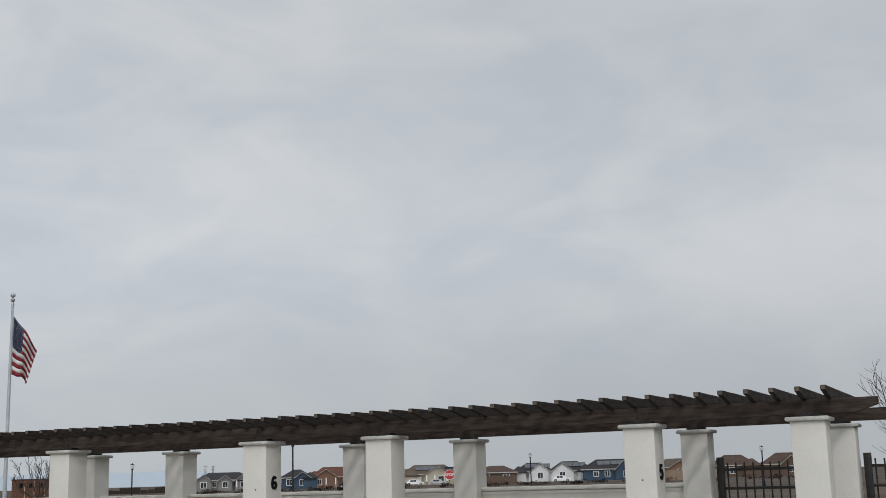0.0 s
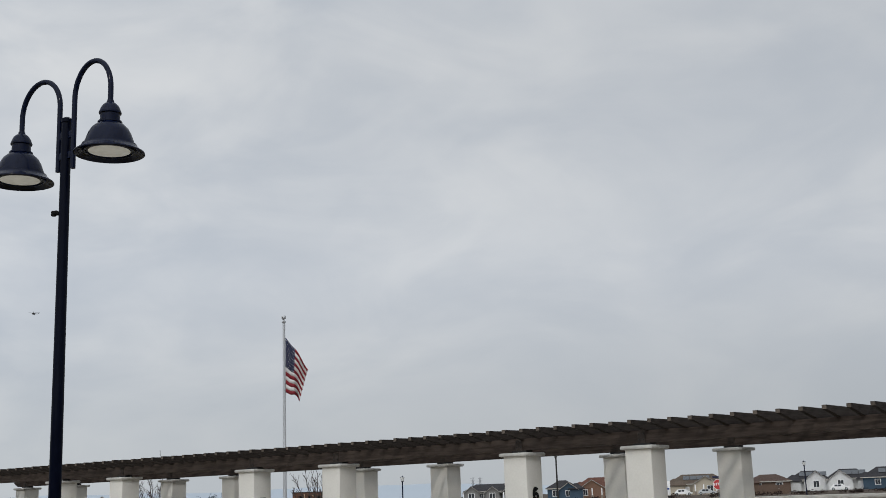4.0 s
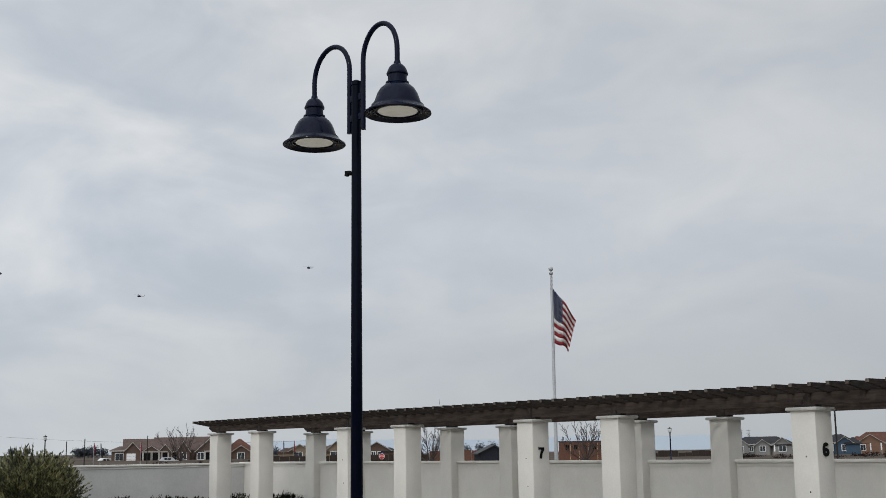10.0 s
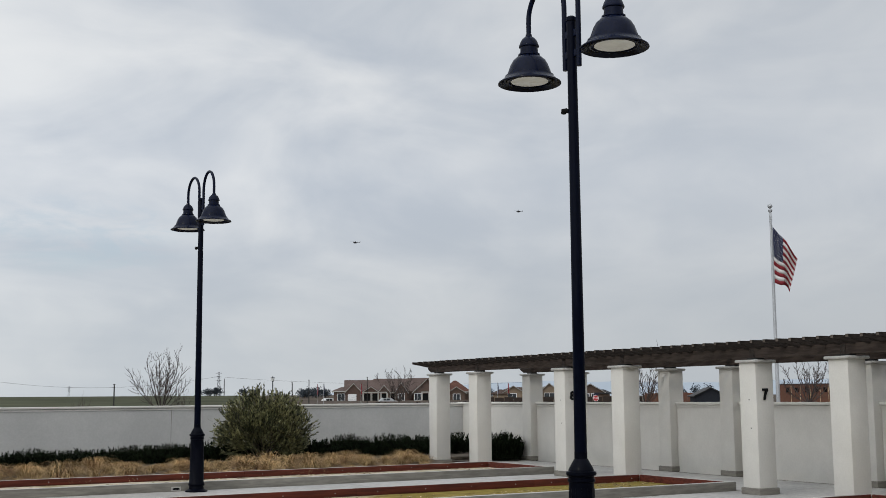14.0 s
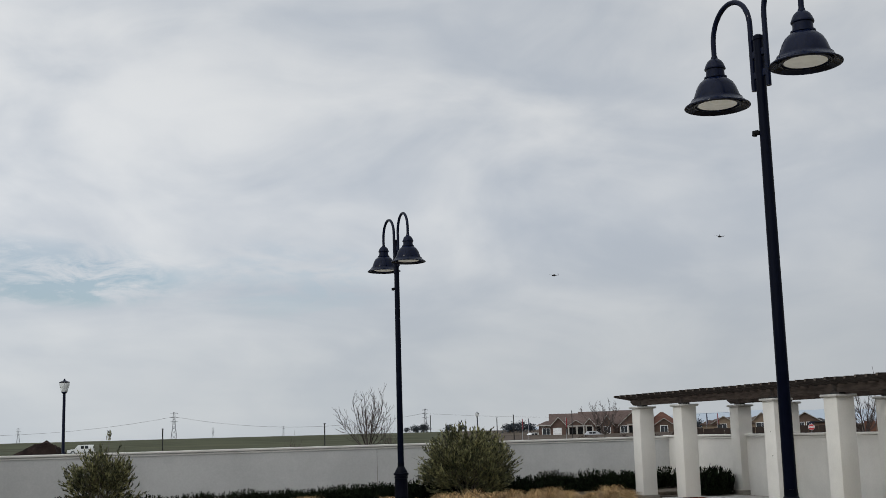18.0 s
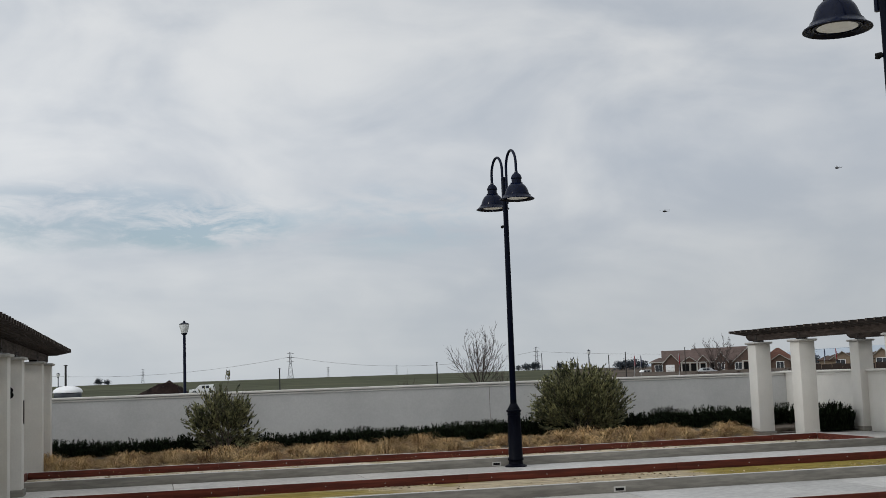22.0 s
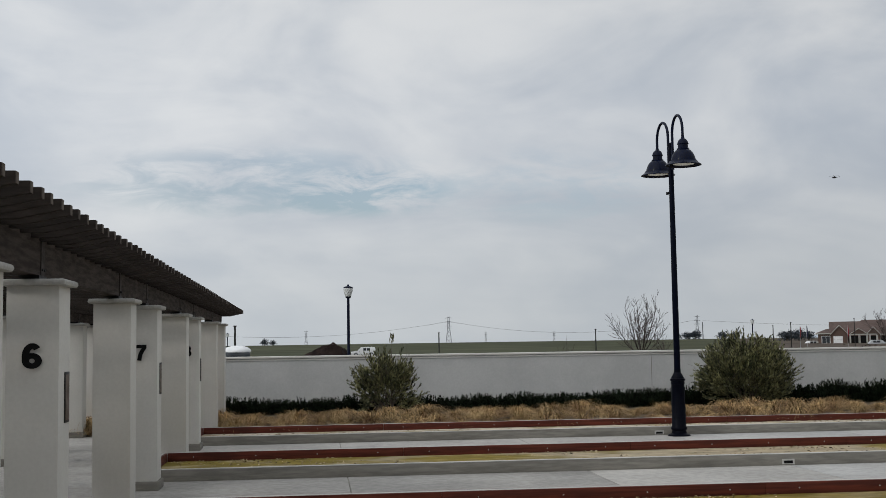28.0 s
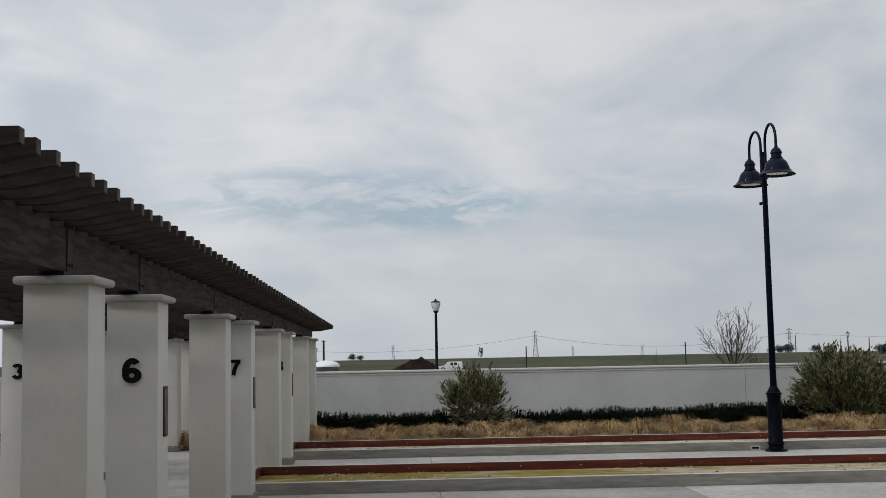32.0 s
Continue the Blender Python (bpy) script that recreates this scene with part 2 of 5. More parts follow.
LANE_WORN = material("worn_lane_shell", (0.385, 0.315, 0.21), (0.225, 0.17, 0.04), 1.7, 0.95, bump=0.8, bump_scale=30, stain=0.3, stain_scale=5, stretch=(0.5, 1, 1), spec=0.1, edges=(0.42, 0.56), drift=0.4, grade=(-6.6, -4.2))
SCRAPS = material("leaf_scraps", (0.50, 0.40, 0.26), (0.15, 0.10, 0.05), 2.0, 0.9, spec=0.1, island=0.6)
STRAW = material("dry_grass", (0.60, 0.415, 0.195), (0.145, 0.078, 0.037), 3, 0.8, stain=0.3, stain_scale=1.2, vary=0.2, spec=0.2, island=0.75)
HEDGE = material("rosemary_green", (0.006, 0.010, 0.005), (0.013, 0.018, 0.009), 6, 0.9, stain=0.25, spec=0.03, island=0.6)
OLIVE = material("olive_leaf", (0.212, 0.203, 0.093), (0.034, 0.041, 0.019), 3.5, 0.6, stain=0.25, stain_scale=1.5, spec=0.3, island=0.75)
BARK = material("grey_bark", (0.13, 0.105, 0.085), (0.085, 0.07, 0.055), 12, 0.9, bump=0.4)
TWIG = material("bare_twig", (0.062, 0.047, 0.04), (0.045, 0.034, 0.03), 8, 0.9)
FIELD = material("open_field", (0.070, 0.073, 0.037), (0.050, 0.053, 0.029), 0.05, 0.95, stain=0.25, stain_scale=0.012, bump=0.6, bump_scale=2, spec=0.1)
DIRT = material("bare_dirt", (0.095, 0.074, 0.056), (0.062, 0.048, 0.037), 0.2, 0.95, bump=0.6, bump_scale=3, stain=0.25, stain_scale=0.02, spec=0.1)
MOUND = material("dark_soil", (0.026, 0.016, 0.013), (0.013, 0.009, 0.008), 2.5, 0.95, bump=0.8, bump_scale=6, spec=0.1)
# distance haze is put into this pale blue base colour
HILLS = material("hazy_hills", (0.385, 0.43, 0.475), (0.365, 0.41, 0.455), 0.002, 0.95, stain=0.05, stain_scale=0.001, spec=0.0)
# dark foliage with the blue of far haze mixed into its colour
FARTREE = material("far_hazed_foliage", (0.026, 0.034, 0.042), (0.042, 0.052, 0.062), 0.8, 0.9)
WHITE = material("white_paint", (0.78, 0.78, 0.77), (0.74, 0.74, 0.73), 3, 0.4, stain=0.04)
ALU = material("brushed_aluminium", (0.46, 0.47, 0.48), (0.40, 0.41, 0.42), 20, 0.5, 0.3)
REDCLOTH = material("red_cloth", (0.21, 0.005, 0.012), (0.16, 0.004, 0.010), 8, 0.75)
WHITECLOTH = material("white_cloth", (0.62, 0.60, 0.58), (0.56, 0.54, 0.52), 8, 0.8)
BLUECLOTH = material("blue_cloth", (0.009, 0.012, 0.048), (0.007, 0.010, 0.040), 8, 0.75)
GLASSDARK = material("dark_glass", (0.03, 0.035, 0.04), (0.045, 0.05, 0.055), 2, 0.1, spec=0.6)
TYRE = material("rubber", (0.02, 0.02, 0.02), None, 10, 0.85)
SIGNRED = material("sign_red", (0.50, 0.03, 0.03), None, 6, 0.45)


def paint(name, c, r=0.85):
    return material(name, c, tuple(v * 0.9 for v in c), 3, r, stain=0.08, stain_scale=0.4, spec=0.2)


def shingles(name, c):
    return material(name, c, tuple(v * 0.7 for v in c), 2.2, 0.9, stain=0.15, stain_scale=0.3, stretch=(1, 1, 4), spec=0.15)


# ---- mesh helpers ----


def box(bm, x0, x1, y0, y1, z0, z1, bevel=0.0):
    vs = [bm.verts.new((x, y, z)) for x in (x0, x1) for y in (y0, y1) for z in (z0, z1)]
    fs = [bm.faces.new([vs[i] for i in f]) for f in ((0, 1, 3, 2), (4, 6, 7, 5), (0, 4, 5, 1), (2, 3, 7, 6), (0, 2, 6, 4), (1, 5, 7, 3))]
    if bevel:
        es = list({e for f in fs for e in f.edges})
        bmesh.ops.bevel(bm, geom=es, offset=bevel, segments=2, affect="EDGES", profile=0.5)
    return bm


def cube_of(x0, x1, y0, y1, z0, z1, bevel=0.0):
    return box(bmesh.new(), x0, x1, y0, y1, z0, z1, bevel)


def lathe(profile, n=24, x=0.0, y=0.0, bm=None, smooth=True):
    """A turned body from (radius, height) pairs."""
    bm = bm or bmesh.new()
    rings = []
    for r, z in profile:
        rings.append([bm.verts.new((x + max(r, 1e-4) * math.cos(2 * math.pi * i / n), y + max(r, 1e-4) * math.sin(2 * math.pi * i / n), z)) for i in range(n)])
    for a, b in zip(rings, rings[1:]):
        for i in range(n):
            f = bm.faces.new((a[i], a[(i + 1) % n], b[(i + 1) % n], b[i]))
            f.smooth = smooth
    for ring in (rings[0], rings[-1]):
        bm.faces.new(ring)
    return bm


def tube(pts, radii, n=8, bm=None):
    """A round bar along points, with a radius for each."""
    bm = bm or bmesh.new()
    pts = [Vector(p) for p in pts]
    radii = radii if isinstance(radii, (list, tuple)) else [radii] * len(pts)
    rings, side = [], None
    for i, p in enumerate(pts):
        way = (pts[min(i + 1, len(pts) - 1)] - pts[max(i - 1, 0)]).normalized()
        side = way.orthogonal().normalized() if side is None else (side - way * side.dot(way)).normalized()
        up = side.cross(way)
        rings.append([bm.verts.new(p + radii[i] * (math.cos(2 * math.pi * k / n) * side + math.sin(2 * math.pi * k / n) * up)) for k in range(n)])
    for a, b in zip(rings, rings[1:]):
        for k in range(n):
            f = bm.faces.new((a[k], a[(k + 1) % n], b[(k + 1) % n], b[k]))
            f.smooth = n > 4
    bm.faces.new(rings[0])
    bm.faces.new(rings[-1])
    return bm


def mesh_of(name, bm, mat):
    bmesh.ops.recalc_face_normals(bm, faces=bm.faces)
    me = bpy.data.meshes.new(name)
    bm.to_mesh(me)
    bm.free()
    me.set_sharp_from_angle(angle=radians(38))
    me.materials.append(mat)
    return me


def raw_mesh(name, verts, faces, mat):
    me = bpy.data.meshes.new(name)
    me.from_pydata(verts, [], faces)
    me.materials.append(mat)
    return me


def part(name, bm, mat, parent, label=""):
    ob = new(name, bm if isinstance(bm, bpy.types.Mesh) else mesh_of(name, bm, mat))
    ob.parent = parent
    return tagged(ob, label)


def thing(name, label, category, group="", kind="", at=(0, 0, 0), turn=0.0):
    ob = new(name)
    ob.matrix_world = pose(*at, 0, 0, turn)
    return tagged(ob, label, category, group, kind)


def setting(name, bm, mat, label, category):
    return tagged(new(name, bm if isinstance(bm, bpy.types.Mesh) else mesh_of(name, bm, mat)), label, category, kind="structure")


def writing(text, size, mat, name="numeral", depth=0.012, bold=0.036):
    c = bpy.data.curves.new(name, "FONT")
    c.body, c.size, c.extrude, c.align_x, c.align_y = text, size, depth, "CENTER", "CENTER"
    ob = bpy.data.objects.new(name, c)
    scene.collection.objects.link(ob)
    me = bpy.data.meshes.new_from_object(ob.evaluated_get(bpy.context.evaluated_depsgraph_get()))
    bpy.data.objects.remove(ob)
    bpy.data.curves.remove(c)
    # a heavy face: the strokes are thickened by close-set copies
    bm = bmesh.new()
    for i, (dx, dy) in enumerate(((0, 0), (1, 0.4), (-1, 0.4), (0.5, -0.6), (-0.5, -0.6))):
        n0 = len(bm.verts)
        bm.from_mesh(me)
        bm.verts.ensure_lookup_table()
        for v in bm.verts[n0:]:
            v.co.x = v.co.x * 1.14 + dx * bold * size
            v.co.y += dy * bold * size
            v.co.z += i * 0.0004
    bm.to_mesh(me)
    bm.free()
    me.materials.clear()
    me.materials.append(mat)
    return me


def arc(cx, cy, rx, ry, a0, a1, n=22):
    return [(cx + rx * math.cos(radians(a0 + (a1 - a0) * i / n)), cy + ry * math.sin(radians(a0 + (a1 - a0) * i / n))) for i in range(n + 1)]


# centre lines of upright bold digits, one unit high
DIGITS = {
    "1": [[(0.05, 0.5), (0.05, -0.5)], [(-0.17, 0.25), (0.0, 0.33), (0.05, 0.44)]],
    "2": [arc(0, 0.19, 0.19, 0.2, 165, -40) + [(-0.2, -0.36)], [(-0.28, -0.39), (0.28, -0.39)]],
    "3": [arc(0, 0.2, 0.185, 0.19, 160, -90), arc(0, -0.19, 0.205, 0.2, 90, -160)],
    "4": [[(0.1, 0.5), (0.1, -0.5)], [(0.08, 0.42), (-0.2, -0.14)], [(-0.28, -0.17), (0.27, -0.17)]],
    "5": [[(-0.2, 0.39), (0.24, 0.39)], [(-0.13, 0.42), (-0.17, -0.02)], arc(0, -0.15, 0.21, 0.24, 140, -150)],
    "6": [arc(0, -0.19, 0.205, 0.2, 0, 360), [(-0.205, -0.2)] + arc(0.01, 0.0, 0.215, 0.39, 180, 45)],
    "7": [[(-0.28, 0.39), (0.28, 0.39)], [(0.2, 0.36), (0.05, 0.1), (-0.04, -0.15), (-0.09, -0.5)]],
    "8": [arc(0, -0.19, 0.205, 0.2, 0, 360), arc(0, 0.2, 0.175, 0.185, 0, 360)],
}


def numeral(ch, high, mat, wide=1.2, stroke=0.215, depth=0.012):
    """A raised digit: each stroke a flat bar that follows its centre line."""
    bm = bmesh.new()
    for k, line in enumerate(DIGITS[ch]):
        closed = line[0] == line[-1] or (Vector(line[0]) - Vector(line[-1])).length < 1e-4
        sides = []
        for i, p in enumerate(line):
            a = line[i - 1] if i else (line[-2] if closed else p)
            b = line[i + 1] if i + 1 < len(line) else (line[1] if closed else p)
            d = (Vector(b) - Vector(a)).normalized()
            q = Vector((-d.y, d.x)) * stroke / 2
            z = depth + k * 0.0006
            sides.append([bm.verts.new(((p[0] + s * q.x) * high * wide, (p[1] + s * q.y) * high, h)) for s in (-1, 1) for h in (0, z)])
        for a, b in zip(sides, sides[1:]):
            for i, j in ((1, 3), (3, 2), (2, 0), (0, 1)):
                bm.faces.new((a[i], a[j], b[j], b[i]))
        if not closed:
            for e in (sides[0], sides[-1]):
                bm.faces.new((e[0], e[1], e[3], e[2]))
    return mesh_of("numeral", bm, mat)


# ---- plan, in metres: lanes run along x between the two pergolas, which run along y ----
PITCH = 5.75
XL, XR = -17.02, 0.0
LBACK, RBACK = -19.72, 2.88
WALL_N, WALL_TOP = 15.5, 1.535
HALF, CAPTOP = 0.2, 2.31
LANE_X0, LANE_X1 = -17.10, 0.03
CURB_H, FLOOR_LANE = 0.155, 0.02
EYE = Vector((-14.75, -15.3, 1.74))
END_S, END_N = -13.62, 12.13


def bearing(deg, dist, z=0.0):
    a = radians(deg)
    return Vector((EYE.x + dist * math.sin(a), EYE.y + dist * math.cos(a), z))


def west_row(y):
    """The front row of the west pergola runs a little off the lanes' square."""
    return XL + 0.05 - 0.09 * (1 - math.exp(-max(y + 5.6, 0) / 8)) + 0.03 * math.exp(-((y - 0.2) / 1.5) ** 2)


# numbered pillar of lane n stands at its south side, the other one at its north side
PILLARS = []
for n in range(5, 9):
    PILLARS.append((str(n), (n - 7) * PITCH + 0.195))
    PILLARS.append(("", (n - 7) * PITCH + 3.9))
PILLARS = [("", -PITCH * 2 - 1.86)] + PILLARS + [("", 2 * PITCH + 0.195)]
# ---- ground ----


def make_ground():
    bm = bmesh.new()
    r = [0, 8, 16, 30, 45, 60, 80, 110, 150, 200, 260, 330, 420, 600, 1000, 2000, 4500]
    n = 72
    rings = []
    for d in r[1:]:
        ring = []
        for i in range(n):
            a = 2 * math.pi * i / n
            x, y = d * math.sin(a), d * math.cos(a)
            # the open field to the north lies on a low rise
            north = max(0.0, math.cos(a - 0.06)) ** 1.2 if abs(((a - 0.06 + math.pi) % (2 * math.pi)) - math.pi) < 0.5 else 0.0
            z = -0.04 + north * 2.75 * min(1.0, max(0.0, (d - 205) / 200))
            ring.append(bm.verts.new((EYE.x + x, EYE.y + y, z)))
        rings.append(ring)
    mid = bm.verts.new((EYE.x, EYE.y, -0.04))
    for i in range(n):
        bm.faces.new((mid, rings[0][i], rings[0][(i + 1) % n]))
    for a, b in zip(rings, rings[1:]):
        for i in range(n):
            f = bm.faces.new((a[i], b[i], b[(i + 1) % n], a[(i + 1) % n]))
            f.smooth = True
    me = mesh_of("ground", bm, DIRT)
    me.materials.append(FIELD)
    for p in me.polygons:
        c = p.center - Vector((EYE.x, EYE.y, 0))
        if math.degrees(math.atan2(c.x, c.y)) < 21 and c.length > 40 and c.y > 0:
            p.material_index = 1
    tagged(new("ground", me), "bare building land and green field running to the horizon", "ground", kind="structure")


make_ground()

# plaza slabs between and around the lanes
setting("pavement", cube_of(-30, 2.87, -24, 12.095, -0.25, -0.012), CURB, "pale broom-finished concrete plaza between the lanes", "pavement")
slab = bpy.data.objects["pavement"]


def slabs():
    """The walks are cast in bays with sawn joints between them."""
    for n in range(4, 9):
        y0 = (n - 8) * PITCH + 3.675 if n != 5 else -3 * PITCH + 0.96
        y1 = (n - 7) * PITCH + 0.945
        x = -17.29
        k = 0
        while x < 0.2:
            step = 3.3 if k % 2 else 2.9
            x1 = min(x + step, 0.30)
            part("slab", cube_of(x + 0.008, x1 - 0.008, y0, y1, -0.08, 0.0, 0.004), CONCRETE if x < -9.0 else CONCRETE_NEW, slab)
            x, k = x1, k + 1
    for x0, x1 in ((-24.0, -20.2), (-20.18, -17.3), (0.31, 2.66)):
        y = -14.0
        while y < 12.0:
            part("slab", cube_of(x0 + 0.006, x1 - 0.006, y + 0.006, y + 2.89, -0.08, 0.0, 0.004), CONCRETE if x0 < -9.0 else CONCRETE_NEW, slab)
            y += 2.9


# ---- bowling lanes ----
def lane(n):
    y0 = (n - 7) * PITCH + 0.95
    y1 = y0 + 2.72
    t = thing("bowling_lane", "sunken shell-covered bowling lane with concrete curbs and red boards", "bowling lane", "bowling lanes between the pergolas", at=(0, y0, 0))
    w = y1 - y0
    part("lane_surface", cube_of(LANE_X0, LANE_X1, 0.11, w - 0.1, -0.1, FLOOR_LANE), {8: LANE_PALE, 7: LANE_WORN}.get(n, LANE), t, "pale crushed shell surface" if n == 8 else "olive and cream crushed shell surface, littered with scraps")
    # one concrete in two tones: darker side and brighter top painted as light falls
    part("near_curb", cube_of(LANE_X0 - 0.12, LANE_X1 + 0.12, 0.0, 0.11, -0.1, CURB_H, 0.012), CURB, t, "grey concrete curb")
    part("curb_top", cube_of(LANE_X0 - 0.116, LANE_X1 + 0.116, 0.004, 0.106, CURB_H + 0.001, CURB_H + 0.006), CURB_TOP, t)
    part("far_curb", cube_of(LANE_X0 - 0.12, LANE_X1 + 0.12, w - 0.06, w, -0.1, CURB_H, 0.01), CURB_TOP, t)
    for a, b in ((LANE_X0 - 0.12, LANE_X0 - 0.04), (LANE_X1 + 0.04, LANE_X1 + 0.12)):
        part("end_curb", cube_of(a, b, 0.112, w - 0.06, -0.1, CURB_H, 0.01), CURB_TOP, t)
    # boards in lengths, with bolts
    x, k = LANE_X0, 0
    while x < LANE_X1 - 0.01:
        x1 = min(x + 3.66, LANE_X1)
        for lab, ya, yb in (("far", w - 0.105, w - 0.062), ("near", 0.112, 0.15)):
            part("board", cube_of(x + 0.002, x1 - 0.002, ya, yb, 0.0, CURB_H - 0.004 - (0.02 if lab == "near" else 0), 0.004), REDWOOD, t)
        for i in range(4):
            bx = x + 0.4 + i * 0.95
            if bx < x1:
                part("bolt", lathe([(0.008, 0.0), (0.008, 0.005), (0.004, 0.007)], 8), CAP, t).matrix_basis = pose(bx, w - 0.105, 0.085, 90, 0, 0)
        x = x1
    for a, b in ((LANE_X0 - 0.04, LANE_X0), (LANE_X1, LANE_X1 + 0.04)):
        part("end_board", cube_of(a, b, 0.113, w - 0.108, 0.0, CURB_H - 0.004, 0.004), REDWOOD, t)
    dx = {8: -8.38, 7: -8.22}.get(n, -8.2)
    # drain slot through the near curb
    part("drain", cube_of(dx - 0.065, dx + 0.065, -0.006, 0.02, 0.026, 0.064), BLACK, t, "dark drain slot in the curb")
    part("drain_patch", cube_of(dx - 0.09, dx + 0.09, -0.003, 0.01, 0.012, 0.086), CURB_TOP, t, "pale mortar patch round the drain")
    return t


def litter(n):
    """Leaf scraps and shell chips that lie about a lane, more along its edges."""
    r = random.Random(n)
    y0, vs, fs = (n - 7) * PITCH + 0.95, [], []
    for _ in range(3400):
        x = r.uniform(LANE_X0 + 0.1, LANE_X1 - 0.1)
        y = y0 + (r.uniform(0.2, 2.55) if r.random() < 0.6 else r.choice((0.2 + r.random() ** 2 * 0.5, 2.57 - r.random() ** 2 * 0.5)))
        if noise.noise(Vector((x * 0.35, y, 7.0))) < -0.12 + 0.25 * r.random():
            continue
        s, a, lift = r.uniform(0.009, 0.04), r.uniform(0, 6.28), r.uniform(0.004, 0.022)
        k = len(vs)
        for q, (u, v) in enumerate(((-1, 0), (0, -0.45), (1, 0), (0, 0.45))):
            vs.append((x + s * (u * math.cos(a) - v * math.sin(a)), y + s * (u * math.sin(a) + v * math.cos(a)), FLOOR_LANE + 0.003 + lift * (q % 2)))
        fs.append((k, k + 1, k + 2, k + 3))
    tagged(new("lane_litter", raw_mesh("lane_litter", vs, fs, SCRAPS)), "dry leaf scraps and shell chips lying on the lane", "litter", kind="stuff")


for n in range(5, 9):
    lane(n)
    litter(n)


# ---- walls ----
def wall_run(name, x0, x1, y0, y1, label, mat=STUCCO_WALL, top=WALL_TOP):
    ob = setting(name, cube_of(x0, x1, y0, y1, -0.2, top - 0.061), mat, label, "wall")
    e = 0.048
    part("coping", cube_of(x0 - e, x1 + e, y0 - e, y1 + e, top - 0.06, top, 0.016), STUCCO, ob, "moulded stucco coping")
    part("moulding", cube_of(x0 - 0.02, x1 + 0.02, y0 - 0.02, y1 + 0.02, top - 0.109, top - 0.072), STUCCO, ob)
    return ob


north = wall_run("wall_north", -40.0, RBACK - 0.002, WALL_N, WALL_N + 0.2, "long pale stucco garden wall with a moulded coping")
for x in (-5.96, -20.0, -33.0):
    part("joint", cube_of(x - 0.006, x + 0.006, WALL_N - 0.003, WALL_N + 0.01, 0.0, WALL_TOP - 0.115), CURB, north)

for (_, ya), (_, yb) in zip(PILLARS[1:], PILLARS[2:] + [("", WALL_N + 0.2)]):
    y0, y1 = ya + HALF, (yb - HALF if yb < 15 else yb)
    wall_run("wall_east", RBACK + 0.0, RBACK + 0.2, y0 + 0.002, y1 - 0.002, "pale stucco wall panel between the pergola pillars", STUCCO, 1.55)


# ---- pillars ----
def pillar(x, y, number, front, group):
    t = thing("pillar", "square cream stucco pillar with a moulded cap", "pillar", group, at=(x, y, 0))
    bm = bmesh.new()
    box(bm, -HALF, HALF, -HALF, HALF, 0.0, CAPTOP - 0.052, 0.006)
    part("shaft", bm, STUCCO, t)
    part("cap", cube_of(-HALF - 0.055, HALF + 0.055, -HALF - 0.055, HALF + 0.055, CAPTOP - 0.052, CAPTOP, 0.022), CAP, t, "rounded grey precast cap")
    if number or front == "plinth":
        e = 0.03
        bm = bmesh.new()
        box(bm, -HALF - e, HALF + e, -HALF - e, HALF + e, 0.0, 0.115, 0.012)
        part("plinth", bm, CURB, t, "grey concrete plinth")
    if number:
        nu = part("numeral", numeral(number, 0.198, BLACK), BLACK, t, "black numeral " + number)
        nu.matrix_basis = pose(0, -HALF - 0.004, 1.715, 90, 0, 0)
        for dy, z in ((-0.02, 1.62), (-0.05, 1.13)):
            part("anchor", ANCHOR, STEEL, t, "small dark anchor hole").matrix_basis = pose(-HALF + 0.001, dy, z, 0, -90, 0)
    return t


ANCHOR = mesh_of("anchor", lathe([(0.012, 0.0), (0.012, 0.003)], 10), STEEL)
for number, y in PILLARS:
    end = y > 11
    pillar(XR, y, number, "plinth" if end else "", "front pillars of the east pergola")
    pillar(RBACK, y, "", "plinth", "back pillars of the east pergola")
    pillar(west_row(y), y, number, "plinth" if end else "", "front pillars of the west pergola")
    pillar(LBACK, y, str(int(number) - 4) if number else "", "plinth", "back pillars of the west pergola")
    if number:
        p = thing("plaque", "dark-framed bronze plaque on the pillar's lane side", "plaque", "plaques on the west pillars", at=(west_row(y) + HALF, y, 1.385))
        part("plaque_frame", cube_of(0.0, 0.008, 0.0, 0.165, -0.2, 0.2, 0.003), STEEL, p)
        part("plate", cube_of(0.0082, 0.0105, 0.02, 0.145, -0.178, 0.178), BRONZE, p)


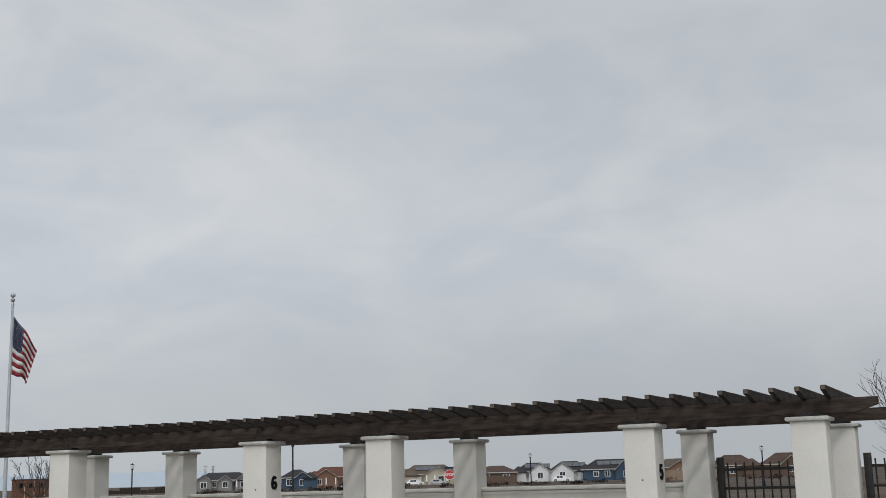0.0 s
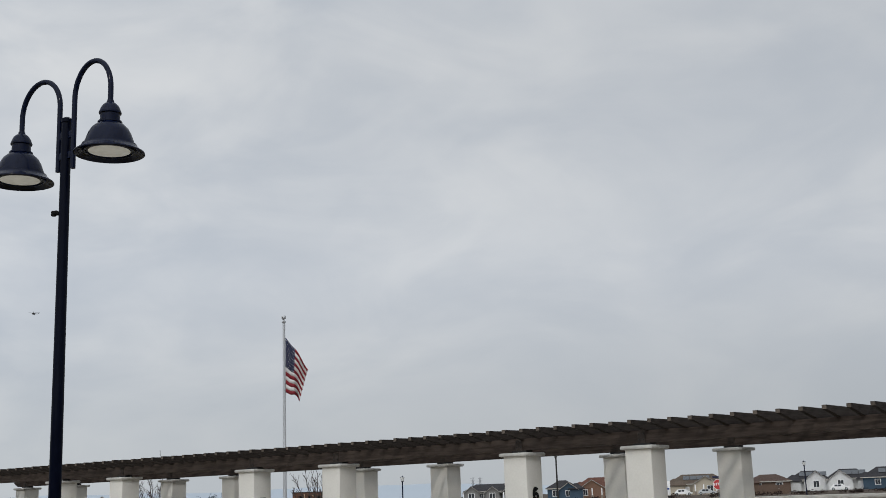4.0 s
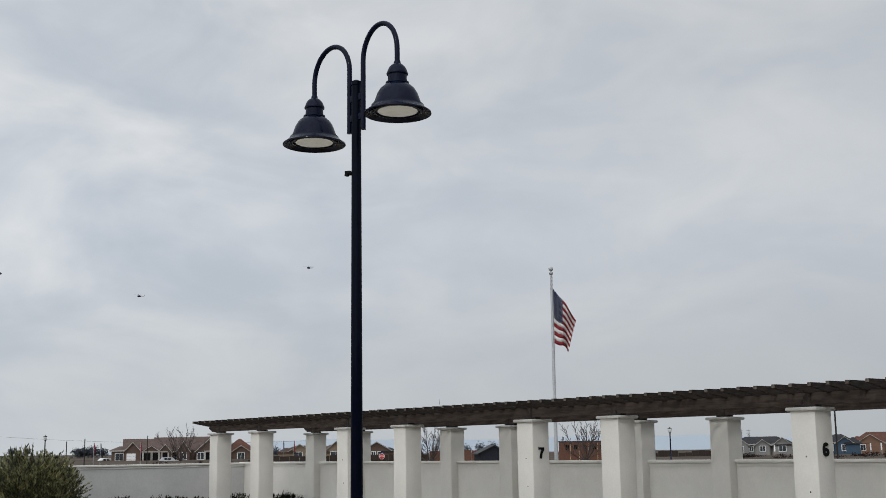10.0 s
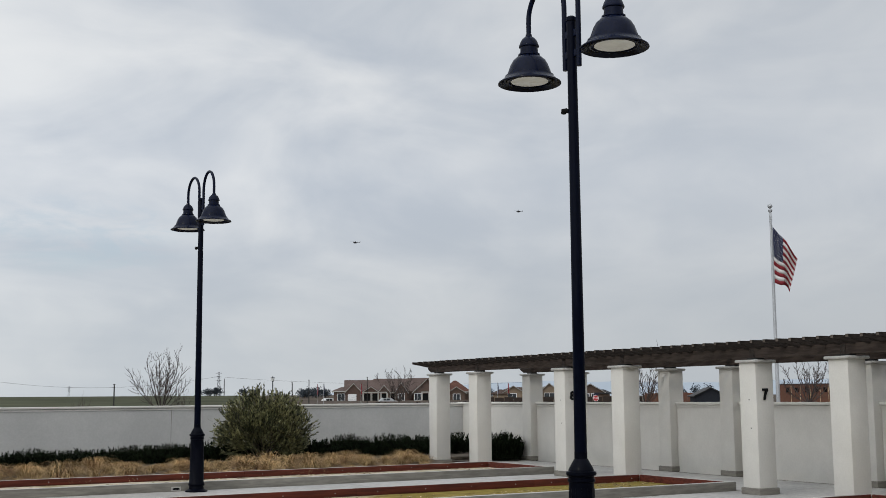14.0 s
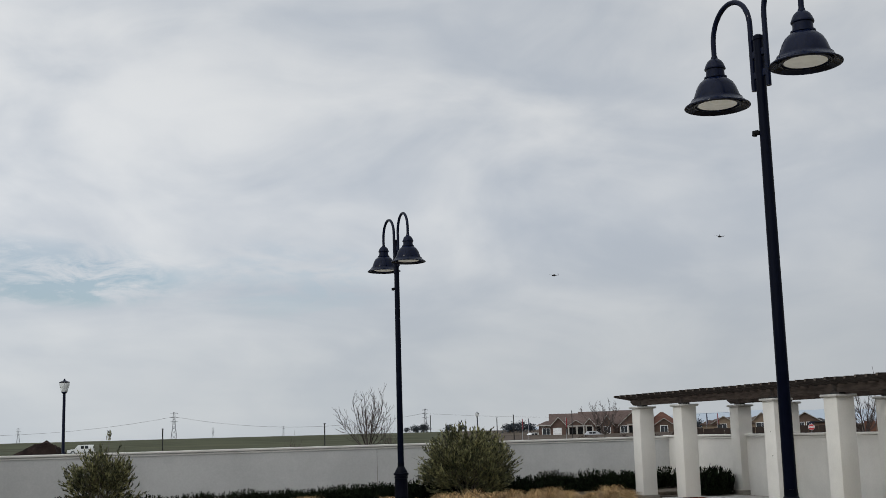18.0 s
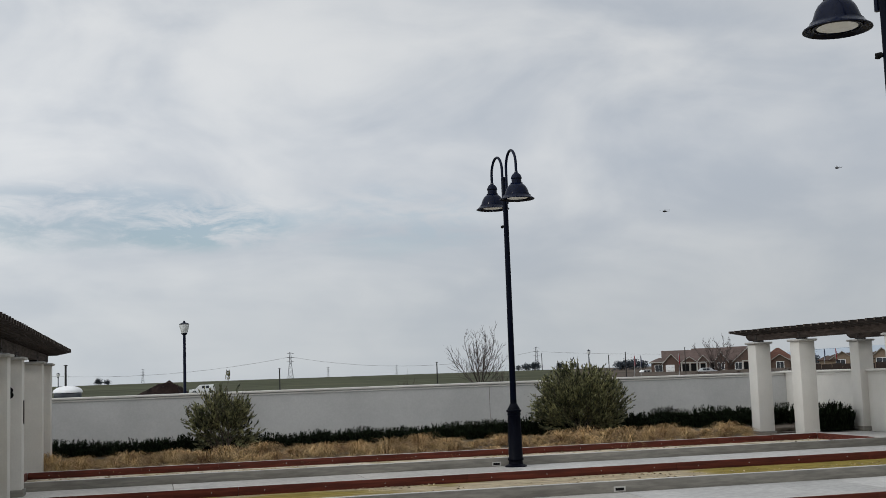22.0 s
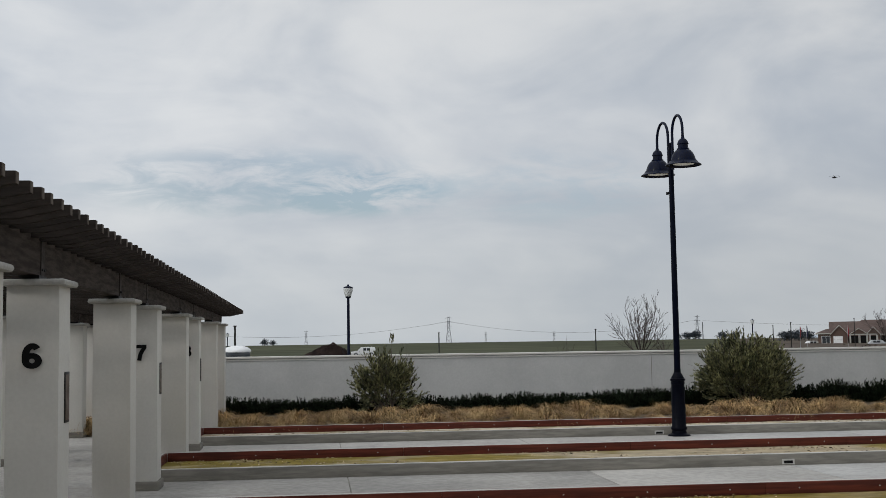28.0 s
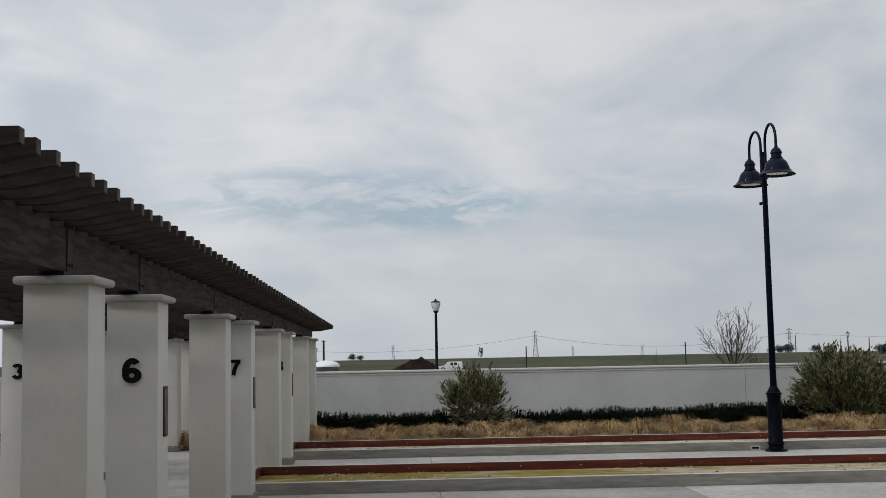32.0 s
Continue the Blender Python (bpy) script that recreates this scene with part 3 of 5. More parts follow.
# ---- pergola roofs ----
def pergola(name, xa, xb, deep, fall, label):
    """xa, xb: the two pillar rows; deep: the beams' height; fall: how much the roof drops towards the north."""
    t = thing(name, label, "pergola")
    z0, z1 = CAPTOP + 0.035, CAPTOP + 0.035 + deep
    for x in (xa, xb):
        ys = [END_S + 0.02] + [y for _, y in PILLARS][1:-1:2] + [END_N - 0.3]
        for a, b in zip(ys, ys[1:]):
            bm = cube_of(x - 0.07, x + 0.07, a + 0.002, b - 0.002, z0, z1)
            part("beam", bm, BEAM, t)
        # the beam tails run on past the last pillar and are cut back underneath
        for y0, y1 in ((ys[0], ys[0] - (0.55 if x == XR else 2.2)), (ys[-1], ys[-1] + 0.36)):
            sec = [(y0, z0), (y0, z1), (y1, z1), (y1, z1 - 0.085), (y1 + (y0 - y1) * 0.45, z0)]
            bm = bmesh.new()
            a, b = [bm.verts.new((x - 0.069, y, z)) for y, z in sec], [bm.verts.new((x + 0.069, y, z)) for y, z in sec]
            bm.faces.new(a), bm.faces.new(b[::-1])
            for i in range(5):
                bm.faces.new((a[i], a[(i + 1) % 5], b[(i + 1) % 5], b[i]))
            part("beam_tail", bm, BEAM, t)
        for _, y in PILLARS:
            part("bracket", cube_of(x - 0.078, x + 0.078, y - 0.13, y + 0.13, CAPTOP, z0 - 0.001), STEEL, t, "black steel bracket")
            for s in (-1, 1):
                part("strap", cube_of(x + s * 0.0745 - 0.003, x + s * 0.0745 + 0.003, y - 0.06, y + 0.06, z0, z1 - 0.01), STRAP, t, "bolted steel strap")
                for dy in (-0.035, 0.035):
                    for dz in (0.045, deep - 0.045):
                        b = part("bolt", BOLT, STEEL, t)
                        b.matrix_basis = pose(x + s * 0.0775, y + dy, z0 + dz, 0, 90 * s, 0)
    y = END_S
    while y < END_N + 0.05:
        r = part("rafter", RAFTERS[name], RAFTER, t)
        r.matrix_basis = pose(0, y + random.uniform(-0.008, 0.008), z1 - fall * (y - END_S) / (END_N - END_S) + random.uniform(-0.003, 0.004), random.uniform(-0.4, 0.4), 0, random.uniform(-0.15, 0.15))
        y += 0.2959
    return t


def rafter_mesh(x0, x1, w, lip, tail):
    """A rafter with both tails cut back underneath; its weathered sawn ends are coloured paler, as if sunlit."""
    h = 0.13
    prof = [(x0, h), (x0, h - lip), (x0 + tail, 0.0), (x1 - tail, 0.0), (x1, h - lip), (x1, h)]
    bm = bmesh.new()
    a = [bm.verts.new((x, -w, z)) for x, z in prof]
    b = [bm.verts.new((x, w, z)) for x, z in prof]
    bm.faces.new(a)
    bm.faces.new(b[::-1])
    for i in range(6):
        f = bm.faces.new((a[i], a[(i + 1) % 6], b[(i + 1) % 6], b[i]))
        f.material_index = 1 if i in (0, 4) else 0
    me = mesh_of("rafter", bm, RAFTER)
    me.materials.append(LIT_END)
    return me


BOLT = mesh_of("bolt", lathe([(0.011, 0.0), (0.011, 0.008), (0.007, 0.011)], 6), STEEL)
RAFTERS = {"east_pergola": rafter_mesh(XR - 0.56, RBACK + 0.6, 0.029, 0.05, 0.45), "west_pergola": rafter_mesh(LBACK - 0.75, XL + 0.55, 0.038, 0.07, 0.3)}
pergola("east_pergola", XR, RBACK, 0.17, 0.035, "long dark-stained timber pergola on cream pillars")
pergola("west_pergola", LBACK, XL, 0.33, 0.19, "long dark-stained timber pergola roof with closely set rafters")


# small fittings on the east pergola
rod = thing("antenna", "thin metal rod standing on the pergola roof", "antenna", at=(1.3, 4.4, CAPTOP + 0.3))
part("rod", tube([(0, 0, 0), (-0.03, 0.02, 0.27)], [0.005, 0.003], 6), STEEL, rod)
part("foot", cube_of(-0.05, 0.05, -0.05, 0.05, -0.002, 0.02), STEEL, rod)
fix = thing("junction_box", "small dark junction box under the beam", "junction box", at=(XR, -12.55, CAPTOP + 0.036))
part("box", cube_of(-0.06, 0.06, -0.09, 0.09, -0.035, 0.0, 0.006), STEEL, fix)
part("cover", cube_of(-0.045, 0.045, -0.07, 0.07, -0.04, -0.0355), STRAP, fix)


# ---- lamp posts ----
def lamp_post(x, y, label, scale=1.0, rise=0.04):
    t = thing("lamp_post", label, "street lamp", "twin-arm lamp posts", at=(x, y, 0), turn=4)
    base = part("base", lathe([(0.20, 0.0), (0.20, 0.02), (0.135, 0.05), (0.125, 0.10), (0.145, 0.12), (0.145, 0.15), (0.13, 0.17), (0.116, 0.93), (0.127, 0.935), (0.127, 0.958), (0.119, 0.963), (0.119, 0.985), (0.136, 0.99), (0.140, 1.005), (0.136, 1.025), (0.118, 1.03), (0.116, 1.045), (0.066, 1.135), (0.060, 1.14), (0.060, 1.2)], 28), IRON, t, "fluted cast base")
    for i in range(14):
        a = 2 * math.pi * i / 14
        tube([(0.121 * math.cos(a), 0.121 * math.sin(a), 0.2), (0.112 * math.cos(a), 0.112 * math.sin(a), 0.88)], 0.009, 5, bm := bmesh.new())
        part("flute", bm, IRON, base)
    part("pole", lathe([(0.058, 1.19), (0.045, 5.29), (0.052, 5.295), (0.052, 5.33), (0.03, 5.345)], 24), POLE, t)
    for s in (-1, 1):
        out, up = (0.675, 0.0) if s > 0 else (0.61, rise)
        mid, rad = (out + 0.105) / 2, (out - 0.105) / 2
        pts = [(0, s * 0.105, 4.83), (0, s * 0.105, 5.42)]
        for i in range(25):
            a = math.pi * i / 24
            pts.append((0, s * (mid - rad * math.cos(a)), 5.47 + up + 0.315 * math.sin(a)))
        pts.append((0, s * out, 5.33 + up))
        part("arm", tube(pts, 0.025, 12), NAVY, t)
        for z in (4.97, 5.17):
            part("clamp", cube_of(-0.016, 0.016, min(0, s * 0.1), max(0, s * 0.1), z - 0.035, z + 0.035, 0.006), NAVY, t)
        cy = s * out
        prof = [(0.030, 5.345), (0.036, 5.318), (0.052, 5.31), (0.074, 5.288), (0.088, 5.262), (0.097, 5.236), (0.103, 5.222), (0.101, 5.212), (0.088, 5.206), (0.091, 5.142), (0.110, 5.136), (0.111, 5.122), (0.106, 5.116), (0.130, 5.102), (0.164, 5.07), (0.190, 5.026), (0.207, 4.978), (0.222, 4.936), (0.226, 4.918), (0.246, 4.912), (0.249, 4.898), (0.262, 4.884), (0.29, 4.858), (0.316, 4.842), (0.318, 4.832), (0.308, 4.829), (0.27, 4.852), (0.238, 4.866), (0.23, 4.85), (0.212, 4.848), (0.206, 4.86), (0.19, 4.86)]
        shade = part("shade", lathe([(q, z + up) for q, z in prof], 44, 0, cy), NAVY, t, "glossy bell-shaped shade")
        part("lens", lathe([(0.188, 4.856 + up), (0.10, 4.849 + up), (0.0, 4.847 + up)], 32, 0, cy), GLOW, shade, "frosted white lens")
    part("sensor", tube([(-0.02, 0.03, 4.41), (-0.04, 0.055, 4.42), (-0.055, 0.075, 4.42), (-0.058, 0.078, 4.39)], [0.013, 0.026, 0.030, 0.022], 10), BLACK, t, "small black sensor")
    t.scale = (scale, scale, scale)
    return t


lamp_post(-8.41, -6.28, "tall navy-black lamp post with two bell shades, beside the lanes")
lamp_post(-8.08, 6.42, "navy-black lamp post with two bell shades beside the far lane", 1.034, 0.0)
# ---- planting bed along the north wall ----
bed = cube_of(-40, 0.28, 9.72, WALL_N - 0.002, -0.2, 0.03)
box(bed, 0.281, 2.87, 12.1, WALL_N - 0.002, -0.2, 0.03)
setting("planting_bed", bed, SOIL, "dark soil of the planting bed along the wall", "ground")
part("raised_soil", cube_of(-39.99, -0.4, 10.15, WALL_N - 0.01, 0.0, 0.13, 0.05), SOIL, bpy.data.objects["planting_bed"])
part("raised_soil", cube_of(-0.39, 2.86, 12.4, WALL_N - 0.01, 0.0, 0.13, 0.05), SOIL, bpy.data.objects["planting_bed"])


def blades(n, rnd, height, reach, width, segs=5):
    """Verts and faces of a tuft: bundles of thin blades that rise, arch over and droop."""
    vs, fs = [], []
    for _ in range(n):
        a, r = rnd.uniform(0, 2 * math.pi), 0.1 * math.sqrt(rnd.random())
        bx, by = r * math.cos(a), r * math.sin(a)
        way = a + rnd.uniform(-0.6, 0.6)
        h, far = height * rnd.uniform(0.45, 1.15), reach * rnd.uniform(0.35, 1.15)
        arc = rnd.uniform(0.78, 1.0) * math.pi
        for _ in range(rnd.randint(1, 4)):
            w, bend = way + rnd.uniform(-0.8, 0.8), rnd.uniform(-0.7, 0.7)
            ca, sa = math.cos(w), math.sin(w)
            hh, ff = h * rnd.uniform(0.7, 1.2), far * rnd.uniform(0.7, 1.25)
            k = len(vs)
            for i in range(segs + 1):
                u = i / segs
                o, z = ff * u, hh * math.sin(arc * u ** 0.8)
                wd, side = width * (1 - 0.8 * u), bend * ff * u * u
                for q in (-1, 1):
                    vs.append((bx + ca * o - sa * (wd * q + side), by + sa * o + ca * (wd * q + side), max(z, 0.0)))
            for i in range(segs):
                fs.append((k + 2 * i, k + 2 * i + 1, k + 2 * i + 3, k + 2 * i + 2))
    return vs, fs


rnd = random.Random(5)
TUFTS = [raw_mesh("blades", *blades(210, rnd, 0.22, 0.42, 0.0052, 7), STRAW) for _ in range(6)]


def grass_row():
    x = -21.5
    i = 0
    while x < 0.4:
        for row in range(3):
            if x > (-1.3, -1.1, -0.9)[row]:
                continue
            y = 9.98 + row * 0.55 + rnd.uniform(-0.15, 0.15)
            g = new("grass_tuft", TUFTS[i % 6])
            s = rnd.uniform(0.62, 1.2) * (0.9 if x > -3.5 else 1.0)
            g.matrix_world = Matrix.LocRotScale((x + rnd.uniform(-0.15, 0.15) + row * 0.25, y, 0.02 if y < 10.15 else 0.125), Euler((0, 0, rnd.uniform(0, 6.28))), (s, s, s * rnd.uniform(0.75, 1.2)))
            tagged(g, "dry straw-coloured ornamental grass tuft in the bed", "grass", "grass tufts along the bed")
            i += 1
        x += rnd.uniform(0.4, 0.58)


grass_row()


def sprigs(n, rnd, h, spread, leaf):
    """Upright rosemary-like stems set with short leaves."""
    vs, fs = [], []
    for _ in range(n):
        a = rnd.uniform(0, 6.28)
        r = spread * math.sqrt(rnd.random())
        bx, by = r * math.cos(a), r * math.sin(a)
        hh = h * (0.6 + 0.58 * rnd.random() ** 1.8) * (1 - 0.25 * (r / spread) ** 2)
        lx, ly = rnd.uniform(-0.14, 0.14) * hh + bx * 0.15, rnd.uniform(-0.14, 0.14) * hh + by * 0.15
        m = 16
        for i in range(m):
            u = 0.12 + 0.88 * i / m
            px, py, pz = bx + lx * u, by + ly * u, hh * u
            b = rnd.uniform(0, 6.28)
            ca, sa = math.cos(b), math.sin(b)
            L = leaf * rnd.uniform(0.7, 1.2)
            k = len(vs)
            vs += [(px - sa * 0.013, py + ca * 0.013, pz), (px + sa * 0.013, py - ca * 0.013, pz), (px + ca * L + sa * 0.009, py + sa * L - ca * 0.009, pz + L * 1.7), (px + ca * L - sa * 0.009, py + sa * L + ca * 0.009, pz + L * 1.7)]
            fs.append((k, k + 1, k + 2, k + 3))
    return vs, fs


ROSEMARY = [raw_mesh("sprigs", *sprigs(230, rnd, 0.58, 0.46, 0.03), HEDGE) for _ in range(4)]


def hedge():
    x = -22.0
    i = 0
    while x < 2.2:
        s = rnd.uniform(0.66, 0.82) * (1.0 + 0.32 * min(1.0, max(0.0, (x + 9.0) / 6.0)))
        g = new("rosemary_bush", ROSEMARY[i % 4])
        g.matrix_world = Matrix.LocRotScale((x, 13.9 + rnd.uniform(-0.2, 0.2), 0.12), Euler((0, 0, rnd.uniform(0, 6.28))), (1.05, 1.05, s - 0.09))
        tagged(g, "dark green upright rosemary bush by the wall", "shrub", "rosemary hedge along the wall")
        x += rnd.uniform(0.5, 0.68)
        i += 1


hedge()


def limb(bm, p, way, length, r, rnd, depth, tips, wild=0.5, up=0.25, kids=(2, 3, 3), least=0.001):
    n = 4
    pts, d = [Vector(p)], Vector(way).normalized()
    for i in range(n):
        d = (d + Vector((rnd.uniform(-1, 1), rnd.uniform(-1, 1), rnd.uniform(-0.6, 1) * 1.0)) * 0.14 * wild * 2 + Vector((0, 0, up * 0.25))).normalized()
        pts.append(pts[-1] + d * length / n)
    tube(pts, [r * (1 - 0.55 * i / n) for i in range(n + 1)], 5 if r > 0.012 else 3, bm)
    tips.append((pts[-1], d))
    if depth:
        for k in range(rnd.choice(kids)):
            i = rnd.randint(1, n)
            a = rnd.uniform(0, 6.28)
            side = d.orthogonal().normalized()
            side = Matrix.Rotation(a, 3, d) @ side
            limb(bm, pts[i], d + side * rnd.uniform(0.55, 1.0) * wild * 1.7, length * rnd.uniform(0.55, 0.8), r * 0.5 * (1 - 0.3 * i / n) + least, rnd, depth - 1, tips, wild, up, kids, least)


def shrub(x, y, w, h, seed, n, label, spike=False, gaps=-1.0):
    """An olive-like shrub: many stems from the ground, set with small leaves."""
    r = random.Random(seed)
    t = thing("olive_shrub", label, "shrub", "olive shrubs by the wall", at=(x, y, 0.02))
    bm, tips = bmesh.new(), []
    for k in range(13):
        a = 6.28 * k / 13 + r.uniform(-0.2, 0.2)
        tilt = r.uniform(0.15, 0.95)
        limb(bm, (0.08 * math.cos(a), 0.08 * math.sin(a), 0), (math.cos(a) * tilt, math.sin(a) * tilt, 1), h * 0.5 * r.uniform(0.8, 1.1), 0.02, r, 2, tips, 0.4)
    part("branchwork", bm, BARK, t)
    vs, fs = [], []

    def leaf(p, d):
        L, W = r.uniform(0.055, 0.115), r.uniform(0.010, 0.018)
        d = (d.normalized() + Vector((r.uniform(-0.6, 0.6), r.uniform(-0.6, 0.6), r.uniform(-0.3, 0.7)))).normalized()
        s = d.orthogonal().normalized() * W
        s = Matrix.Rotation(r.uniform(0, 3.14), 3, d) @ s
        k = len(vs)
        vs.extend((tuple(p), tuple(p + d * L * 0.5 + s), tuple(p + d * L), tuple(p + d * L * 0.5 - s)))
        fs.append((k, k + 1, k + 2, k + 3))

    made = 0
    while made < n:
        # sprays fill an uneven dome; outer ones stick out
        a, u = r.uniform(0, 6.28), r.random() ** 0.45
        el = math.asin(r.uniform(-0.85, 1.0))
        lump = 0.78 + 0.34 * noise.noise(Vector((math.cos(a) * 2.3 * math.cos(el), math.sin(a) * 2.3 * math.cos(el), el * 2 + seed)))
        c = Vector((math.cos(a) * math.cos(el) * w * 0.5 * u * lump * 1.1, math.sin(a) * math.cos(el) * w * 0.5 * u * lump * 1.1, h * 0.45 + math.sin(el) * h * 0.55 * u * lump))
        if c.z < 0.1 or noise.noise(c * 2.1 + Vector((0, 0, seed))) < gaps:
            continue
        d = (c - Vector((0, 0, h * 0.3))).normalized() + Vector((r.uniform(-0.4, 0.4), r.uniform(-0.4, 0.4), r.uniform(0.1, 0.9)))
        q = r.uniform(0.14, 0.3)
        for j in range(12):
            leaf(c + d.normalized() * q * j / 12, d)
            made += 1
    if spike:
        part("shoot", tube([(0.0, 0, h * 0.5), (0.1, 0, h * 0.85), (0.14, 0, 1.98)], [0.012, 0.009, 0.005], 6), BARK, t)
        for k in range(42):
            q = r.random()
            leaf(Vector((0.11 + 0.03 * q + r.uniform(-0.05, 0.05), r.uniform(-0.05, 0.05), 1.8 + 0.18 * q)), Vector((r.uniform(-0.5, 0.5), 0, 1)))
    part("leaves", raw_mesh("leaves", vs, fs, OLIVE), OLIVE, t, "narrow grey-green leaves")
    return t


shrub(-4.34, 13.0, 2.5, 1.92, 3, 32000, "large rounded olive shrub with grey-green leaves")
shrub(-13.14, 13.0, 1.7, 1.7, 4, 10500, "small open olive shrub with a tall leading shoot", True, -0.32)
shrub(-22.0, 13.0, 1.7, 1.7, 8, 6000, "small open olive shrub near the wall", False, -0.1)
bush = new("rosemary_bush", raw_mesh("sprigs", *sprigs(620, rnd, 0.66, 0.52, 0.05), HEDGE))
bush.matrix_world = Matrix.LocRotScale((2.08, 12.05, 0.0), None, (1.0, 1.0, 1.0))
tagged(bush, "round dark green rosemary bush beside the pergola", "shrub")


# ---- flagpole ----
def flagpole(x, y, h):
    t = thing("flagpole", "tall aluminium flagpole with a ball finial", "flagpole", at=(x, y, 0))
    part("pole", lathe([(0.075, 0.0), (0.07, 2.0), (0.04, h - 0.3)], 20), ALU, t)
    part("truck", lathe([(0.03, h - 0.3), (0.06, h - 0.28), (0.075, h - 0.24), (0.075, h - 0.2), (0.03, h - 0.16), (0.02, h - 0.13)], 16), ALU, t)
    part("finial", lathe([(0.09 * math.sin(math.pi * i / 10), h - 0.06 - 0.09 * math.cos(math.pi * i / 10)) for i in range(11)], 16), ALU, t)
    part("halyard", tube([(0.08, 0, 1.2), (0.085, 0.01, 4.0), (0.07, 0, h - 0.3)], 0.006, 5), WHITE, t)


def flag(x, y, top):
    """A striped flag half furled by a light wind; hoist along the pole, hanging in folds."""
    t = thing("flag", "striped red and white flag with a blue starred corner, in folds", "flag", at=(x, y, top))
    H = 2.05
    nu, nv = 40, 26
    ang = radians(-50)

    def at(u, v):
        # u along the fly, v down the hoist
        fold = (0.2 * math.sin(u * 9 + v * 2.2) + 0.07 * math.sin(u * 17 - v * 3)) * u ** 0.7
        reach = 0.82 * u ** 0.9 * (1 - 0.38 * v * u)
        drop = 1.2 * u ** 1.05
        p = Vector((0.06 + reach, fold, -v * H * (1 - 0.42 * u) - drop - 0.04 * math.sin(u * 9)))
        return Matrix.Rotation(ang, 3, "Z") @ p

    def cloth(name, u0, u1, v0, v1, mat, label, off=0.0):
        n, m = max(2, int(nu * (u1 - u0))), max(1, int(nv * (v1 - v0)))
        vs = [tuple(at(u0 + (u1 - u0) * i / n, v0 + (v1 - v0) * j / m) + Vector((off, off, 0))) for i in range(n + 1) for j in range(m + 1)]
        fs = [(i * (m + 1) + j, i * (m + 1) + j + 1, (i + 1) * (m + 1) + j + 1, (i + 1) * (m + 1) + j) for i in range(n) for j in range(m)]
        me = raw_mesh(name, vs, fs, mat)
        for p in me.polygons:
            p.use_smooth = True
        ob = part(name, me, mat, t, label)
        s = ob.modifiers.new("thickness", "SOLIDIFY")
        s.thickness = 0.004
        return ob

    for k in range(13):
        u0 = 0.4 if k < 7 else 0.0
        cloth("stripe", u0, 1.0, k / 13, (k + 1) / 13, REDCLOTH if k % 2 == 0 else WHITECLOTH, "")
    canton = cloth("canton", 0.0, 0.4, 0.0, 7 / 13, BLUECLOTH, "dark blue corner")
    for j in range(9):
        for i in range(6 if j % 2 == 0 else 5):
            u, v = 0.4 * ((i + (0.5 if j % 2 == 0 else 1.0)) / 6), 7 / 13 * (j + 0.5) / 9
            c = at(u, v)
            n = (at(u + 0.01, v) - c).cross(at(u, v + 0.01) - c).normalized()
            a = (at(u + 0.01, v) - c).normalized()
            b = n.cross(a)
            for sgn in (-1, 1):
                pts = []
                for q in range(10):
                    rr = 0.021 if q % 2 == 0 else 0.009
                    pts.append(tuple(c + n * 0.006 * sgn + a * rr * math.sin(q * math.pi / 5) + b * rr * math.cos(q * math.pi / 5)))
                part("star", raw_mesh("star", pts, [tuple(range(10))], WHITECLOTH), WHITECLOTH, canton)


flagpole(16.14, 15.95, 8.57)
flag(16.14, 15.95, 7.75)


# ---- bare trees ----
def bare_tree(p, h, spread, seed, label, depth=3, trunk=0.065, clear=0.36, thin=0.006):
    r = random.Random(seed)
    t = thing("bare_tree", label, "tree", "leafless trees beyond the wall", at=p)
    bm, tips = bmesh.new(), []
    tube([(0, 0, -0.1), (0.02, 0, h * clear * 0.5), (0, 0.02, h * clear)], [trunk, trunk * 0.85, trunk * 0.7], 8, bm)
    part("trunk", bm, BARK, t)
    bm = bmesh.new()
    for k in range(9):
        a = 6.28 * k / 9 + r.uniform(-0.4, 0.4)
        limb(bm, (0, 0, h * clear * r.uniform(0.55, 1.0)), (math.cos(a) * spread, math.sin(a) * spread, 1), h * 0.4 * r.uniform(0.85, 1.15), trunk * 0.32, r, depth, tips, 0.42, 0.5, (3, 3, 4), thin)
    part("crown", bm, TWIG, t, "bare brown twigs")
    return t


